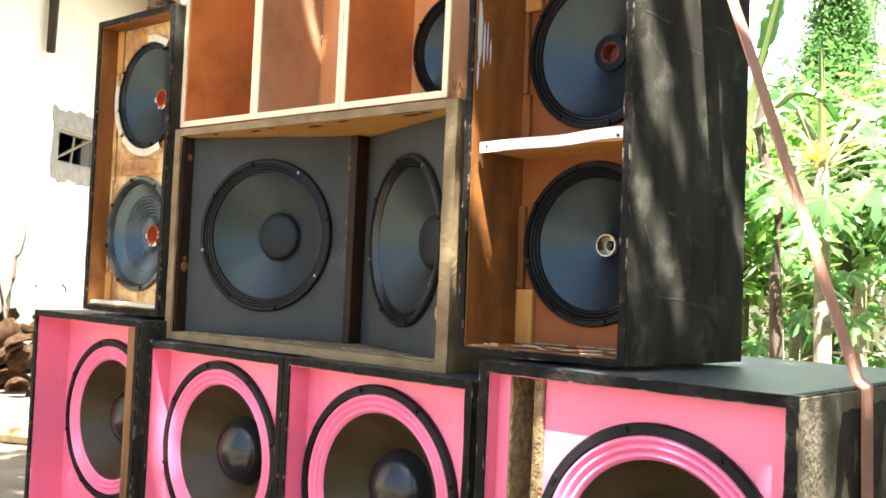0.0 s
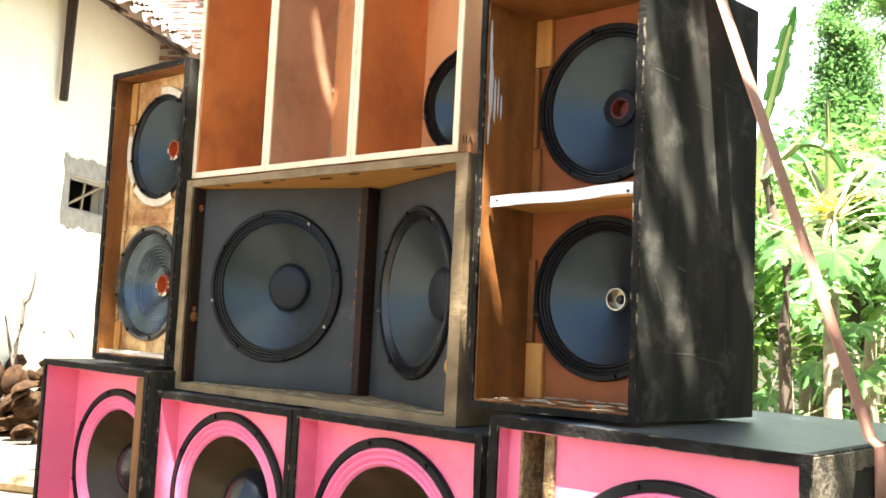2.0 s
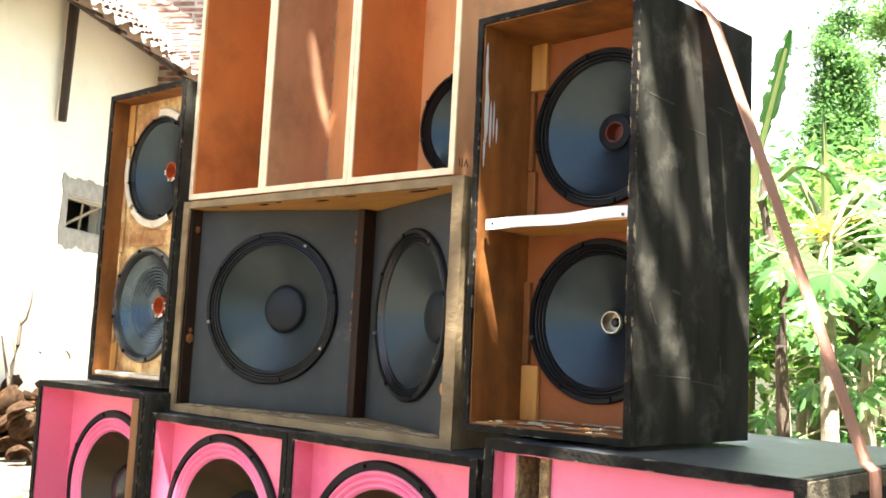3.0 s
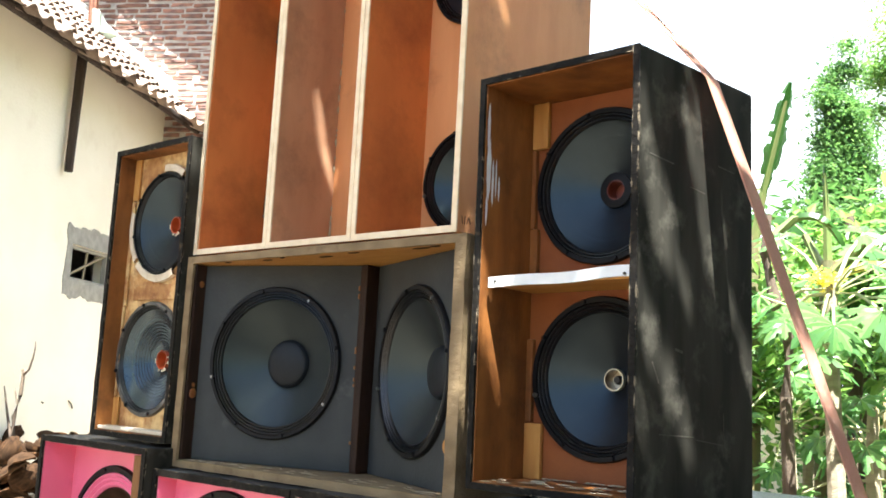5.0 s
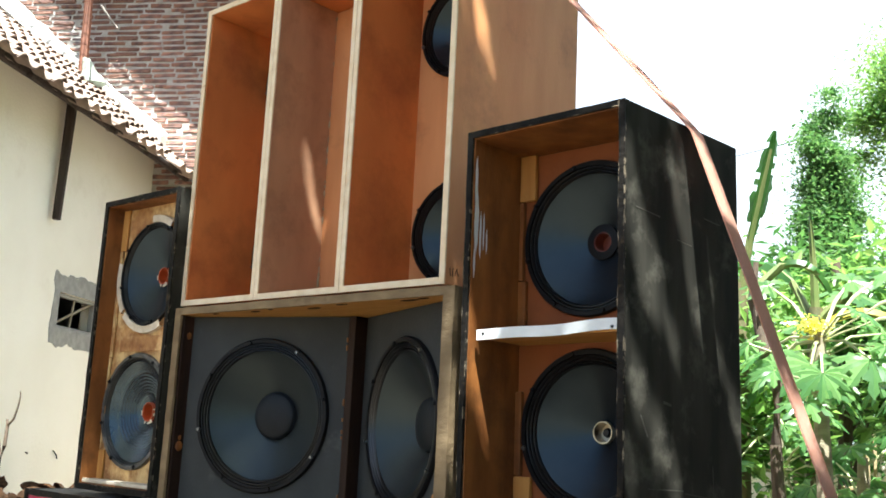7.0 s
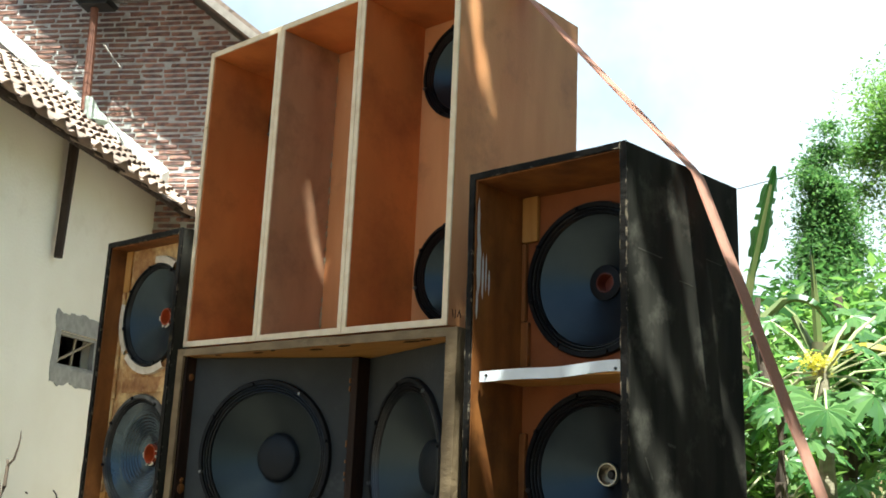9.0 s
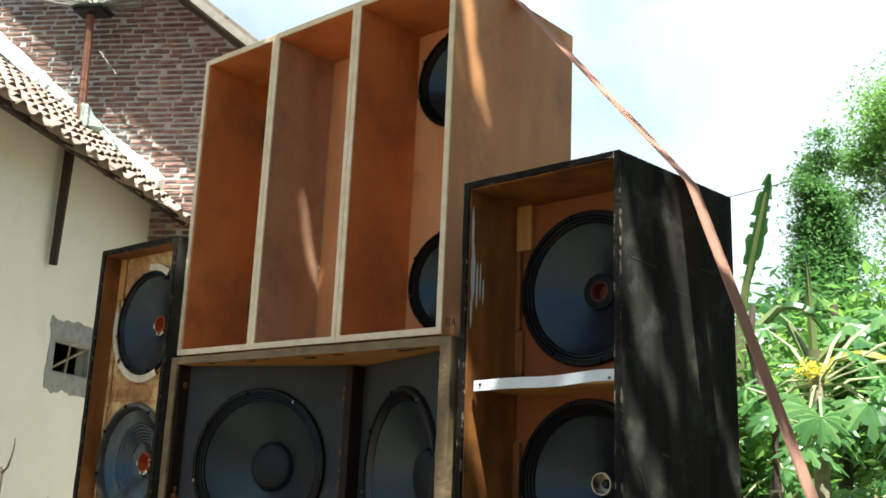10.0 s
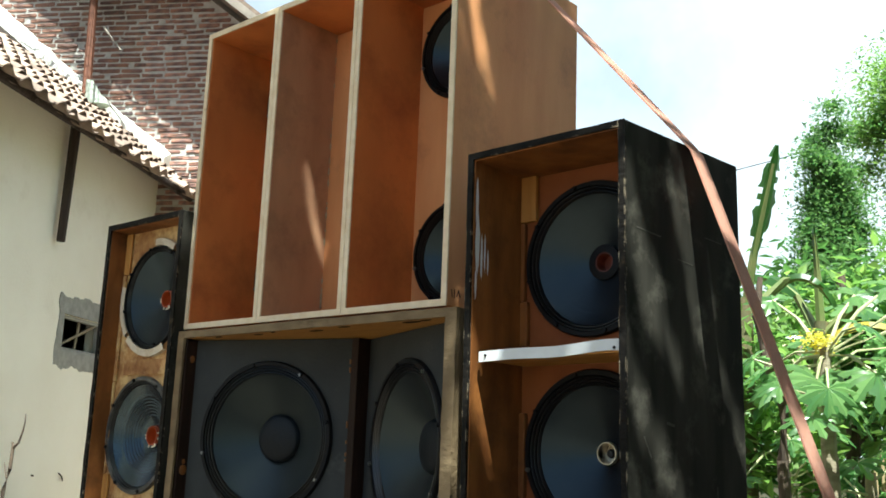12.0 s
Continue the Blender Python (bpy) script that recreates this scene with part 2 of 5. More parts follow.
STRAP = thin_cloth(STRAP, 0.5)
PLASTER = material("cream_lime_plaster", (0.86, 0.81, 0.69), (0.80, 0.74, 0.61), rough=0.9, scale=1.6, bump=0.25, fine=40, stain=(0.62, 0.54, 0.40), stain_scale=1.2, stain_low=0.56, stain_high=0.85)
CEMENT = material("rough_grey_cement", (0.34, 0.33, 0.30), (0.24, 0.23, 0.21), rough=0.95, scale=14, bump=0.6)
BRICK = material("old_red_brick", (0.36, 0.185, 0.125), (0.20, 0.115, 0.10), rough=0.9, scale=9, bump=0.6, random_tone=0.35, stain=(0.085, 0.065, 0.065), stain_scale=3.5, stain_low=0.50, stain_high=0.66)
MORTAR = material("grey_mortar", (0.56, 0.54, 0.50), (0.36, 0.34, 0.31), rough=0.95, scale=12, bump=0.6)
# dark blotches: weathering, and a stand-in for shaded gaps between tiles
TILE = material("weathered_clay_tile", (0.36, 0.265, 0.205), (0.22, 0.155, 0.12), rough=0.9, scale=14, bump=0.5, random_tone=0.45, stain=(0.075, 0.055, 0.042), stain_scale=11, stain_low=0.54, stain_high=0.70)
BARE_BROWN = material("bare_brown_board", (0.22, 0.105, 0.040), (0.12, 0.055, 0.022), rough=0.7, spec=0.22, scale=9, stretch=(4, 4, 0.5), bump=0.3, stain=(0.04, 0.022, 0.012), stain_scale=9)
WORN_BOARD = material("worn_bare_chipboard", (0.19, 0.15, 0.095), (0.10, 0.080, 0.054), rough=0.9, scale=26, bump=0.6, stain=(0.025, 0.022, 0.018), stain_scale=10)
OLD_TIMBER = material("dark_old_timber", (0.050, 0.032, 0.022), (0.026, 0.016, 0.011), rough=0.85, scale=10, stretch=(4, 4, 0.5), bump=0.5)
BARGE = material("grey_barge_board", (0.30, 0.26, 0.22), (0.20, 0.17, 0.14), rough=0.85, scale=10, bump=0.4)
LIME = material("white_flashing", (0.78, 0.76, 0.70), (0.66, 0.63, 0.56), rough=0.9, scale=9, bump=0.4)
RUST = material("rusty_pole", (0.22, 0.085, 0.045), (0.15, 0.06, 0.035), rough=0.7, scale=16, bump=0.3)
DISH = thin_cloth(material("faded_dish_mesh", (0.62, 0.66, 0.58), (0.50, 0.55, 0.47), rough=0.6, scale=6, bump=0.1), 0.5)
DARK_METAL = material("dark_metal", (0.03, 0.03, 0.03), (0.05, 0.045, 0.04), rough=0.5, metal=0.6, bump=0.1)
SOIL = material("dry_dusty_soil", (0.20, 0.155, 0.11), (0.13, 0.10, 0.068), rough=0.95, scale=2.5, bump=0.6, fine=30, stain=(0.085, 0.072, 0.045), stain_scale=0.7, stain_low=0.5, stain_high=0.75)
HUSK = material("dry_coconut_husk", (0.085, 0.046, 0.024), (0.024, 0.014, 0.009), rough=0.95, spec=0.1, scale=9, stretch=(6, 6, 1), bump=0.9, stain=(0.20, 0.095, 0.038), stain_scale=9, stain_low=0.55, stain_high=0.7)
TWIG = material("grey_brown_bark", (0.12, 0.085, 0.06), (0.07, 0.05, 0.035), rough=0.9, scale=20, stretch=(2, 2, 0.6), bump=0.6)
PALE_BARK = material("pale_bark", (0.34, 0.29, 0.20), (0.22, 0.18, 0.12), rough=0.9, scale=12, stretch=(1, 1, 3), bump=0.5)
BAMBOO = material("dry_bamboo", (0.42, 0.33, 0.18), (0.26, 0.19, 0.10), rough=0.6, scale=9, stretch=(3, 3, 0.6), bump=0.2)
LEAF_DARK = leafy("dark_tree_leaf", (0.025, 0.07, 0.016), (0.075, 0.155, 0.035))
LEAF_LIGHT = leafy("light_tree_leaf", (0.05, 0.12, 0.024), (0.18, 0.28, 0.06))
LEAF_MID = leafy("fresh_tree_leaf", (0.035, 0.095, 0.028), (0.12, 0.21, 0.055))
LEAF_BANANA = leafy("banana_leaf", (0.026, 0.075, 0.016), (0.050, 0.125, 0.026), 0.35)
LEAF_PAPAYA = leafy("papaya_leaf", (0.050, 0.125, 0.038), (0.14, 0.245, 0.080), 0.27)
LEAF_YELLOW = leafy("yellowed_leaf", (0.34, 0.28, 0.035), (0.46, 0.36, 0.06), 0.5)
STEM = material("dull_banana_stem", (0.10, 0.10, 0.04), (0.15, 0.11, 0.05), rough=0.7, scale=8, stretch=(3, 3, 0.5), bump=0.4)
STALK = material("green_stalk", (0.14, 0.19, 0.055), (0.19, 0.20, 0.075), rough=0.5, scale=10, bump=0.1)
PALE_STALK = material("pale_green_stalk", (0.36, 0.38, 0.19), (0.46, 0.44, 0.26), rough=0.5, scale=10, bump=0.1)
FLOWER = leafy("yellow_blossom", (0.34, 0.32, 0.04), (0.50, 0.44, 0.07), 0.5)

# ---- building helpers ----
WORLD_OF = {}


def thing(name, place, label="", category="", group="", kind="", turn=0.0):
    """A top-level thing: an Empty at its base."""
    ob = new(name)
    ob.empty_display_size = 0.1
    WORLD_OF[ob] = pose(*place, 0, 0, turn)
    ob.matrix_basis = WORLD_OF[ob]
    return tagged(ob, label, category, group, kind)


def put(name, mesh, parent, m=None, label=""):
    ob = new(name, mesh)
    m = m if m is not None else Matrix.Identity(4)
    if parent is not None:
        ob.parent = parent
        ob.matrix_parent_inverse = WORLD_OF[parent].inverted()
    ob.matrix_basis = m
    WORLD_OF[ob] = m
    if label:
        tagged(ob, label)
    return ob


def mesh_of(name, bm, mats, smooth=False, normals=True):
    if normals:
        bmesh.ops.recalc_face_normals(bm, faces=bm.faces)
    me = bpy.data.meshes.new(name)
    bm.to_mesh(me)
    bm.free()
    for mat in (mats if isinstance(mats, (list, tuple)) else [mats]):
        me.materials.append(mat)
    if smooth:
        for p in me.polygons:
            p.use_smooth = True
        me.set_sharp_from_angle(angle=radians(35))
    return me


def part(name, bm, mat, parent, label="", m=None, smooth=False):
    return put(name, mesh_of(name, bm, mat, smooth), parent, m, label)


def add_box(bm, x0, x1, y0, y1, z0, z1, m=None):
    vs = [bm.verts.new(Vector(c) if m is None else m @ Vector(c)) for c in
          ((x0, y0, z0), (x1, y0, z0), (x1, y1, z0), (x0, y1, z0), (x0, y0, z1), (x1, y0, z1), (x1, y1, z1), (x0, y1, z1))]
    for f in ((0, 3, 2, 1), (4, 5, 6, 7), (0, 1, 5, 4), (1, 2, 6, 5), (2, 3, 7, 6), (3, 0, 4, 7)):
        bm.faces.new([vs[i] for i in f])
    return vs


def board(name, x0, x1, y0, y1, z0, z1, mat, parent, label="", bevel=0.003, m=None):
    """A board with eased edges."""
    bm = bmesh.new()
    add_box(bm, x0, x1, y0, y1, z0, z1)
    if bevel:
        bmesh.ops.bevel(bm, geom=bm.edges[:], offset=bevel, segments=2, profile=0.6, affect="EDGES")
    return part(name, bm, mat, parent, label, m)


def uneven(name, x0, x1, y0, y1, z0, z1, mat, parent, label="", amp=0.0013):
    """A strip whose long edges waver, as sawn and knocked wood does."""
    upright = z1 - z0 > x1 - x0
    long = (z1 - z0) if upright else (x1 - x0)
    n = max(3, int(long / 0.03))
    bm = bmesh.new()
    rings = []
    for i in range(n + 1):
        u = long * i / n
        ring = []
        for k, (across, depth) in enumerate(((0, y0), (1, y0), (1, y1), (0, y1))):
            j = 0.0 if i in (0, n) else amp * (1.6 * noise.noise((u * 9, k * 3.7, x0 * 5 + z0 * 3)) + 0.9 * noise.noise((u * 43, k * 5.1, x0 * 7 + z0)))
            d = depth - (abs(j) * 0.7 if depth == y0 else 0.0)
            ring.append(bm.verts.new(((x1 if across else x0) + j, d, z0 + u) if upright else (x0 + u, d, (z1 if across else z0) + j)))
        rings.append(ring)
    for p, q in zip(rings, rings[1:]):
        for k in range(4):
            bm.faces.new((p[k], p[(k + 1) % 4], q[(k + 1) % 4], q[k]))
    bm.faces.new(rings[0]), bm.faces.new(rings[-1][::-1])
    return part(name, bm, mat, parent, label)


def add_lathe(bm, profile, steps=64, arc=1.0):
    """Turns (radius, depth) round the Y axis; depth runs along +Y, into the box."""
    rings = []
    count = steps if arc >= 1 else int(steps * arc) + 1
    for r, d in profile:
        if r < 1e-6:
            rings.append([bm.verts.new((0, d, 0))])
        else:
            rings.append([bm.verts.new((r * math.cos(2 * math.pi * i / steps), d, r * math.sin(2 * math.pi * i / steps))) for i in range(count)])
    last = count if arc >= 1 else count - 1
    for a, b in zip(rings, rings[1:]):
        for i in range(last):
            j = (i + 1) % count
            if len(a) == 1 and len(b) == 1:
                continue
            if len(a) == 1:
                bm.faces.new((a[0], b[i], b[j]))
            elif len(b) == 1:
                bm.faces.new((a[i], b[0], a[j]))
            else:
                bm.faces.new((a[i], b[i], b[j], a[j]))


def add_tube(bm, points, radii, sides=8):
    """A tapered tube through points."""
    rings = []
    for k, p in enumerate(points):
        p = Vector(p)
        way = (Vector(points[min(k + 1, len(points) - 1)]) - Vector(points[max(k - 1, 0)])).normalized()
        side = way.orthogonal().normalized()
        other = way.cross(side)
        r = radii[k]
        rings.append([bm.verts.new(p + side * (r * math.cos(2 * math.pi * i / sides)) + other * (r * math.sin(2 * math.pi * i / sides))) for i in range(sides)])
    for a, b in zip(rings, rings[1:]):
        # keep the rings from twisting
        shift = min(range(sides), key=lambda s: (b[s].co - a[0].co).length)
        b[:] = b[shift:] + b[:shift]
        for i in range(sides):
            j = (i + 1) % sides
            bm.faces.new((a[i], a[j], b[j], b[i]))
    bm.faces.new(rings[0][::-1])
    bm.faces.new(rings[-1])


# ---- loudspeaker drivers ----
def ridges(r0, r1, count, d0, d1, rise, per=6):
    """A corrugated surround from radius r0 inwards to r1."""
    out = []
    n = count * per
    for i in range(n + 1):
        u = i / n
        out.append((r0 + (r1 - r0) * u, d0 + (d1 - d0) * u - rise * abs(math.sin(math.pi * count * u))))
    return out


def driver(parent, m, r, look_of, bolts=8, label=""):
    """A cone loudspeaker: the frame is the part; surround, cone and centre are its pieces. Front along -Y."""
    s = look_of
    bm = bmesh.new()
    add_lathe(bm, [(r * 0.98, 0.012), (r, 0.004), (r, -0.006), (r * 0.985, -0.011), (r * s["rim"], -0.011), (r * (s["rim"] - 0.012), -0.004), (r * (s["rim"] - 0.012), 0.02)], 72)
    fr = part("speaker_driver", bm, s["frame"], parent, label or s["label"], m, True)
    bm = bmesh.new()
    add_lathe(bm, ridges(r * (s["rim"] - 0.004), r * s["inner"], s["rolls"], -0.003, 0.006, s["rise"]), 72)
    part("surround", bm, s["surround"], fr, "", m, True)
    bm = bmesh.new()
    prof, steps = [], 26 if s["ribs"] else 10
    a, b = r * s["inner"], r * s["cap"]
    for i in range(steps + 1):
        u = i / steps
        rib = s.get("rib", 0.0006) * (1.0 if i % 2 else -0.5) if s["ribs"] and 0.25 < u < 0.8 else 0.0
        prof.append((a + (b - a) * u, 0.006 + s["depth"] * (u ** 0.9) - rib))
    add_lathe(bm, prof, 72)
    part("cone", bm, s["cone"], fr, "", m, True)
    d = 0.006 + s["depth"]
    if s["centre"] == "dome":
        bm = bmesh.new()
        add_lathe(bm, [(b * 1.06, d - 0.004), (b * 1.0, d - 0.012)] + [(b * math.cos(q), d - 0.012 - s["dome"] * math.sin(q)) for q in [i * math.pi / 16 for i in range(1, 8)]] + [(0, d - 0.012 - s["dome"])], 48)
        part("dust_cap", bm, s["cap_mat"], fr, "", m, True)
    else:
        bm = bmesh.new()
        add_lathe(bm, [(b * 1.12, d - 0.002), (b * 1.1, d - 0.014), (b * 0.98, d - 0.014), (b * 0.94, d - 0.006), (b * 0.92, d + 0.02), (0, d + 0.02)], 40)
        part("voice_coil", bm, s["cap_mat"], fr, "", m, True)
        if s["cap_mat"] is BRASS:
            bm = bmesh.new()
            add_lathe(bm, [(b * 0.46, d + 0.02), (b * 0.46, d + 0.006), (b * 0.34, d), (0, d)], 24)
            part("pole_piece", bm, DARK_METAL, fr, "", m, True)
        if s["cap_mat"] is COPPER:
            bm = bmesh.new()
            rnd = random.Random(8)
            for i in range(26):
                q = 2 * math.pi * i / 26
                if math.sin(q) > 0.25 or rnd.random() < 0.25:
                    continue
                e = b * (1.2 + 0.22 * abs(noise.noise((q * 2, r * 9, 1))) + 0.1 * rnd.random())
                bmesh.ops.create_icosphere(bm, subdivisions=1, radius=1.0, matrix=Matrix.Translation((e * math.cos(q), d - 0.012, e * math.sin(q))) @ Matrix.Rotation(-q, 4, "Y") @ Matrix.Diagonal((rnd.uniform(0.003, 0.007), 0.003, rnd.uniform(0.003, 0.006), 1)))
            tagged(part("flaking_glue", bm, GASKET, fr, "flaking pale glue", m, True), kind="stuff")
        if s["ribs"] and s["centre"] == "collar":
            bm = bmesh.new()
            add_lathe(bm, [(b * 1.95, d - s["depth"] * 0.18), (b * 1.9, d - s["depth"] * 0.18 - 0.004), (b * 1.1, d - 0.016), (b * 1.1, d - 0.01)], 40)
            part("collar", bm, STEEL_FRAME, fr, "", m, True)
    bm = bmesh.new()
    bmesh.ops.create_cone(bm, cap_ends=True, segments=6, radius1=0.0065, radius2=0.005, depth=0.007)
    me = mesh_of("bolt", bm, STEEL_FRAME)
    bright = me.copy()
    bright.materials[0] = s.get("bolt", STEEL_FRAME)
    for i in range(bolts):
        q = 2 * math.pi * (i + 0.3) / bolts
        put("bolt", bright if i % 3 == 1 else me, fr, m @ Matrix.Translation((r * 0.955 * math.cos(q), -0.0135, r * 0.955 * math.sin(q))) @ Matrix.Rotation(radians(90), 4, "X"))
    return fr


GREY_18 = dict(label="black steel driver with grey felt cone", frame=STEEL_FRAME, surround=RUBBER, cone=CONE_GREY, cap_mat=DOME_MATT, rim=0.94, inner=0.83, rolls=3, rise=0.006, ribs=False, cap=0.30, depth=0.080, dome=0.014, centre="dome", bolt=BOLT)
PINK_21 = dict(label="black rimmed driver with pink surround", frame=STEEL_FRAME, surround=PINK_SURROUND, cone=CONE_BROWN, cap_mat=DOME, rim=0.92, inner=0.735, rolls=3, rise=0.008, ribs=False, cap=0.36, depth=0.095, dome=0.065, centre="dome")
SMOOTH_15 = dict(label="black driver with open aluminium centre", frame=STEEL_FRAME, surround=RUBBER, cone=CONE, cap_mat=BRASS, rim=0.93, inner=0.80, rolls=3, rise=0.006, ribs=False, cap=0.125, depth=0.062, dome=0, centre="open", bolt=BOLT)
RIBBED_15 = dict(label="black ribbed driver with open brown centre", frame=STEEL_FRAME, surround=RUBBER, cone=CONE, cap_mat=RED_FORMER, rim=0.93, inner=0.84, rolls=2, rise=0.006, ribs=True, cap=0.120, depth=0.060, dome=0, centre="collar")
ORANGE_15 = dict(label="worn ribbed driver with open orange centre", frame=STEEL_FRAME, surround=RUBBER, cone=CONE, cap_mat=COPPER, rim=0.955, inner=0.895, rolls=2, rise=0.004, ribs=True, cap=0.15, depth=0.05, dome=0, centre="open")
GROUND = -0.36


def pierced(name, cells, thick, mat, parent, m=None, label=""):
    """A board along local X and Z, its front at y = 0, made of cells (x0, x1, z0, z1, hole x, hole z, hole radius)."""
    bm = bmesh.new()
    for x0, x1, z0, z1, cx, cz, r in cells:
        angles = [2 * math.pi * i / 48 for i in range(48)]
        for px, pz in ((x0, z0), (x1, z0), (x1, z1), (x0, z1)):
            angles.append(math.atan2(pz - cz, px - cx) % (2 * math.pi))
        angles = sorted(set(round(q, 5) for q in angles))
        inner, outer = [], []
        for q in angles:
            c, s = math.cos(q), math.sin(q)
            k = min(((x1 if c > 0 else x0) - cx) / c if abs(c) > 1e-6 else 1e9, ((z1 if s > 0 else z0) - cz) / s if abs(s) > 1e-6 else 1e9)
            inner.append((cx + r * c, cz + r * s))
            outer.append((cx + k * c, cz + k * s))
        rows = [[bm.verts.new((x, y, z)) for x, z in ring] for ring, y in ((outer, 0), (inner, 0), (inner, thick), (outer, thick))]
        n = len(angles)
        for a, b in zip(rows, rows[1:]):
            for i in range(n):
                j = (i + 1) % n
                bm.faces.new((a[i], a[j], b[j], b[i]))
    return part(name, bm, mat, parent, label, m)


def carcass(cab, x0, x1, y0, y1, z0, z1, t, skin, inside, edge, top=None):
    """Sides, top, bottom and back of a box, with the boards' front edges as strips and thin linings inside."""
    board("side_panel", x0, x0 + t, y0 + 0.004, y1, z0, z1, skin, cab)
    board("side_panel", x1 - t, x1, y0 + 0.004, y1, z0, z1, skin, cab)
    board("top_panel", x0 + t, x1 - t, y0 + 0.004, y1, z1 - t, z1 - 0.001, top or skin, cab)
    board("bottom_panel", x0 + t, x1 - t, y0 + 0.004, y1, z0 + 0.001, z0 + t, skin, cab)
    board("back_panel", x0 + t, x1 - t, y1 - t, y1 - 0.002, z0 + t, z1 - t, skin, cab)
    for n, a, b, c, d in (("edge_strip", x0, x0 + t, z0, z1), ("edge_strip", x1 - t, x1, z0, z1), ("edge_strip", x0 + t, x1 - t, z1 - t, z1), ("edge_strip", x0 + t, x1 - t, z0, z0 + t)):
        uneven(n, a, b, y0 - 0.001, y0 + 0.004, c, d, edge, cab)
    if inside:
        i = 0.003
        for n, a, b, c, d in (("inner_side", x0 + t, x0 + t + i, z0 + t + i, z1 - t - i), ("inner_side", x1 - t - i, x1 - t, z0 + t + i, z1 - t - i), ("inner_top", x0 + t, x1 - t, z1 - t - i, z1 - t), ("inner_floor", x0 + t, x1 - t, z0 + t, z0 + t + i)):
            board(n, a, b, y0 + 0.006, y1 - t, c, d, inside, cab, bevel=0)


def splay(cab, y0, mid, rate):
    """A box that widens towards its back on one side."""
    for ob in cab.children:
        if ob.name.split(".")[0] in ("side_panel", "top_panel", "bottom_panel", "back_panel"):
            for v in ob.data.vertices:
                if v.co.x > mid:
                    v.co.x += rate * (v.co.y - y0)


# ---- ground ----
def ground():
    bm = bmesh.new()
    xs = [-600, -120, -40] + [-14 + i * 0.5 for i in range(61)] + [40, 120, 600]
    ys = [-600, -120, -40] + [-12 + i * 0.5 for i in range(61)] + [60, 120, 600]
    grid = []
    for x in xs:
        line = []
        for y in ys:
            near = abs(x - 0.7) < 2.6 and abs(y - 0.3) < 2.0
            z = 0.0 if near else 0.05 * noise.noise((x * 0.4, y * 0.4, 0)) + 0.02 * noise.noise((x * 1.7, y * 1.7, 3))
            line.append(bm.verts.new((x, y, GROUND + min(z, 0.02))))
        grid.append(line)
    for a, b in zip(grid, grid[1:]):
        for i in range(len(ys) - 1):
            bm.faces.new((a[i], b[i], b[i + 1], a[i + 1]))
    ob = part("ground", bm, SOIL, None, smooth=True)
    tagged(ob, "dry dusty brown soil yard with scattered litter", "ground", kind="structure")


ground()

# ---- bottom row: pink subwoofer boxes ----


def pink_box(x0, x1, y0, z1, baffle_y, cx, cz, label, right_edge=0.02, t=0.02):
    cab = thing("subwoofer_box", ((x0 + x1) / 2, y0 + 0.4, GROUND), label, "loudspeaker", "pink subwoofer row")
    z0, y1 = GROUND, y0 + 0.9
    carcass(cab, x0, x1, y0, y1, z0, z1, t, BLACK, PINK, BLACK_EDGE, BLACK_TOP)
    pierced("baffle", [(x0 + t + 0.003, x1 - t - 0.003, z0 + t + 0.003, z1 - t - 0.003, cx, cz, 0.25)], 0.02, PINK, cab, Matrix.Translation((0, baffle_y, 0)))
    driver(cab, Matrix.Translation((cx, baffle_y - 0.002, cz + 0.004)), 0.268, PINK_21)
    if right_edge > t:
        board("edge_batten", x1 - right_edge - 0.003, x1 - t - 0.004, y0 + 0.002, y0 + 0.06, z0 + t + 0.004, z1 - t - 0.004, BARE_BROWN, cab, "bare brown wooden batten")
    return cab


pink_box(-0.644, 0.012, -0.10, 0.349, 0.02, -0.330, -0.004, "pink subwoofer box with a bare wooden batten, under the black cabinet", 0.062)
pink_box(0.022, 0.659, -0.074, 0.292, -0.005, 0.309, -0.020, "pink subwoofer box with one glossy domed driver, under the grey cabinet")
pink_box(0.662, 1.300, -0.073, 0.296, -0.005, 0.952, -0.023, "pink subwoofer box with one glossy domed driver, under the grey cabinet")


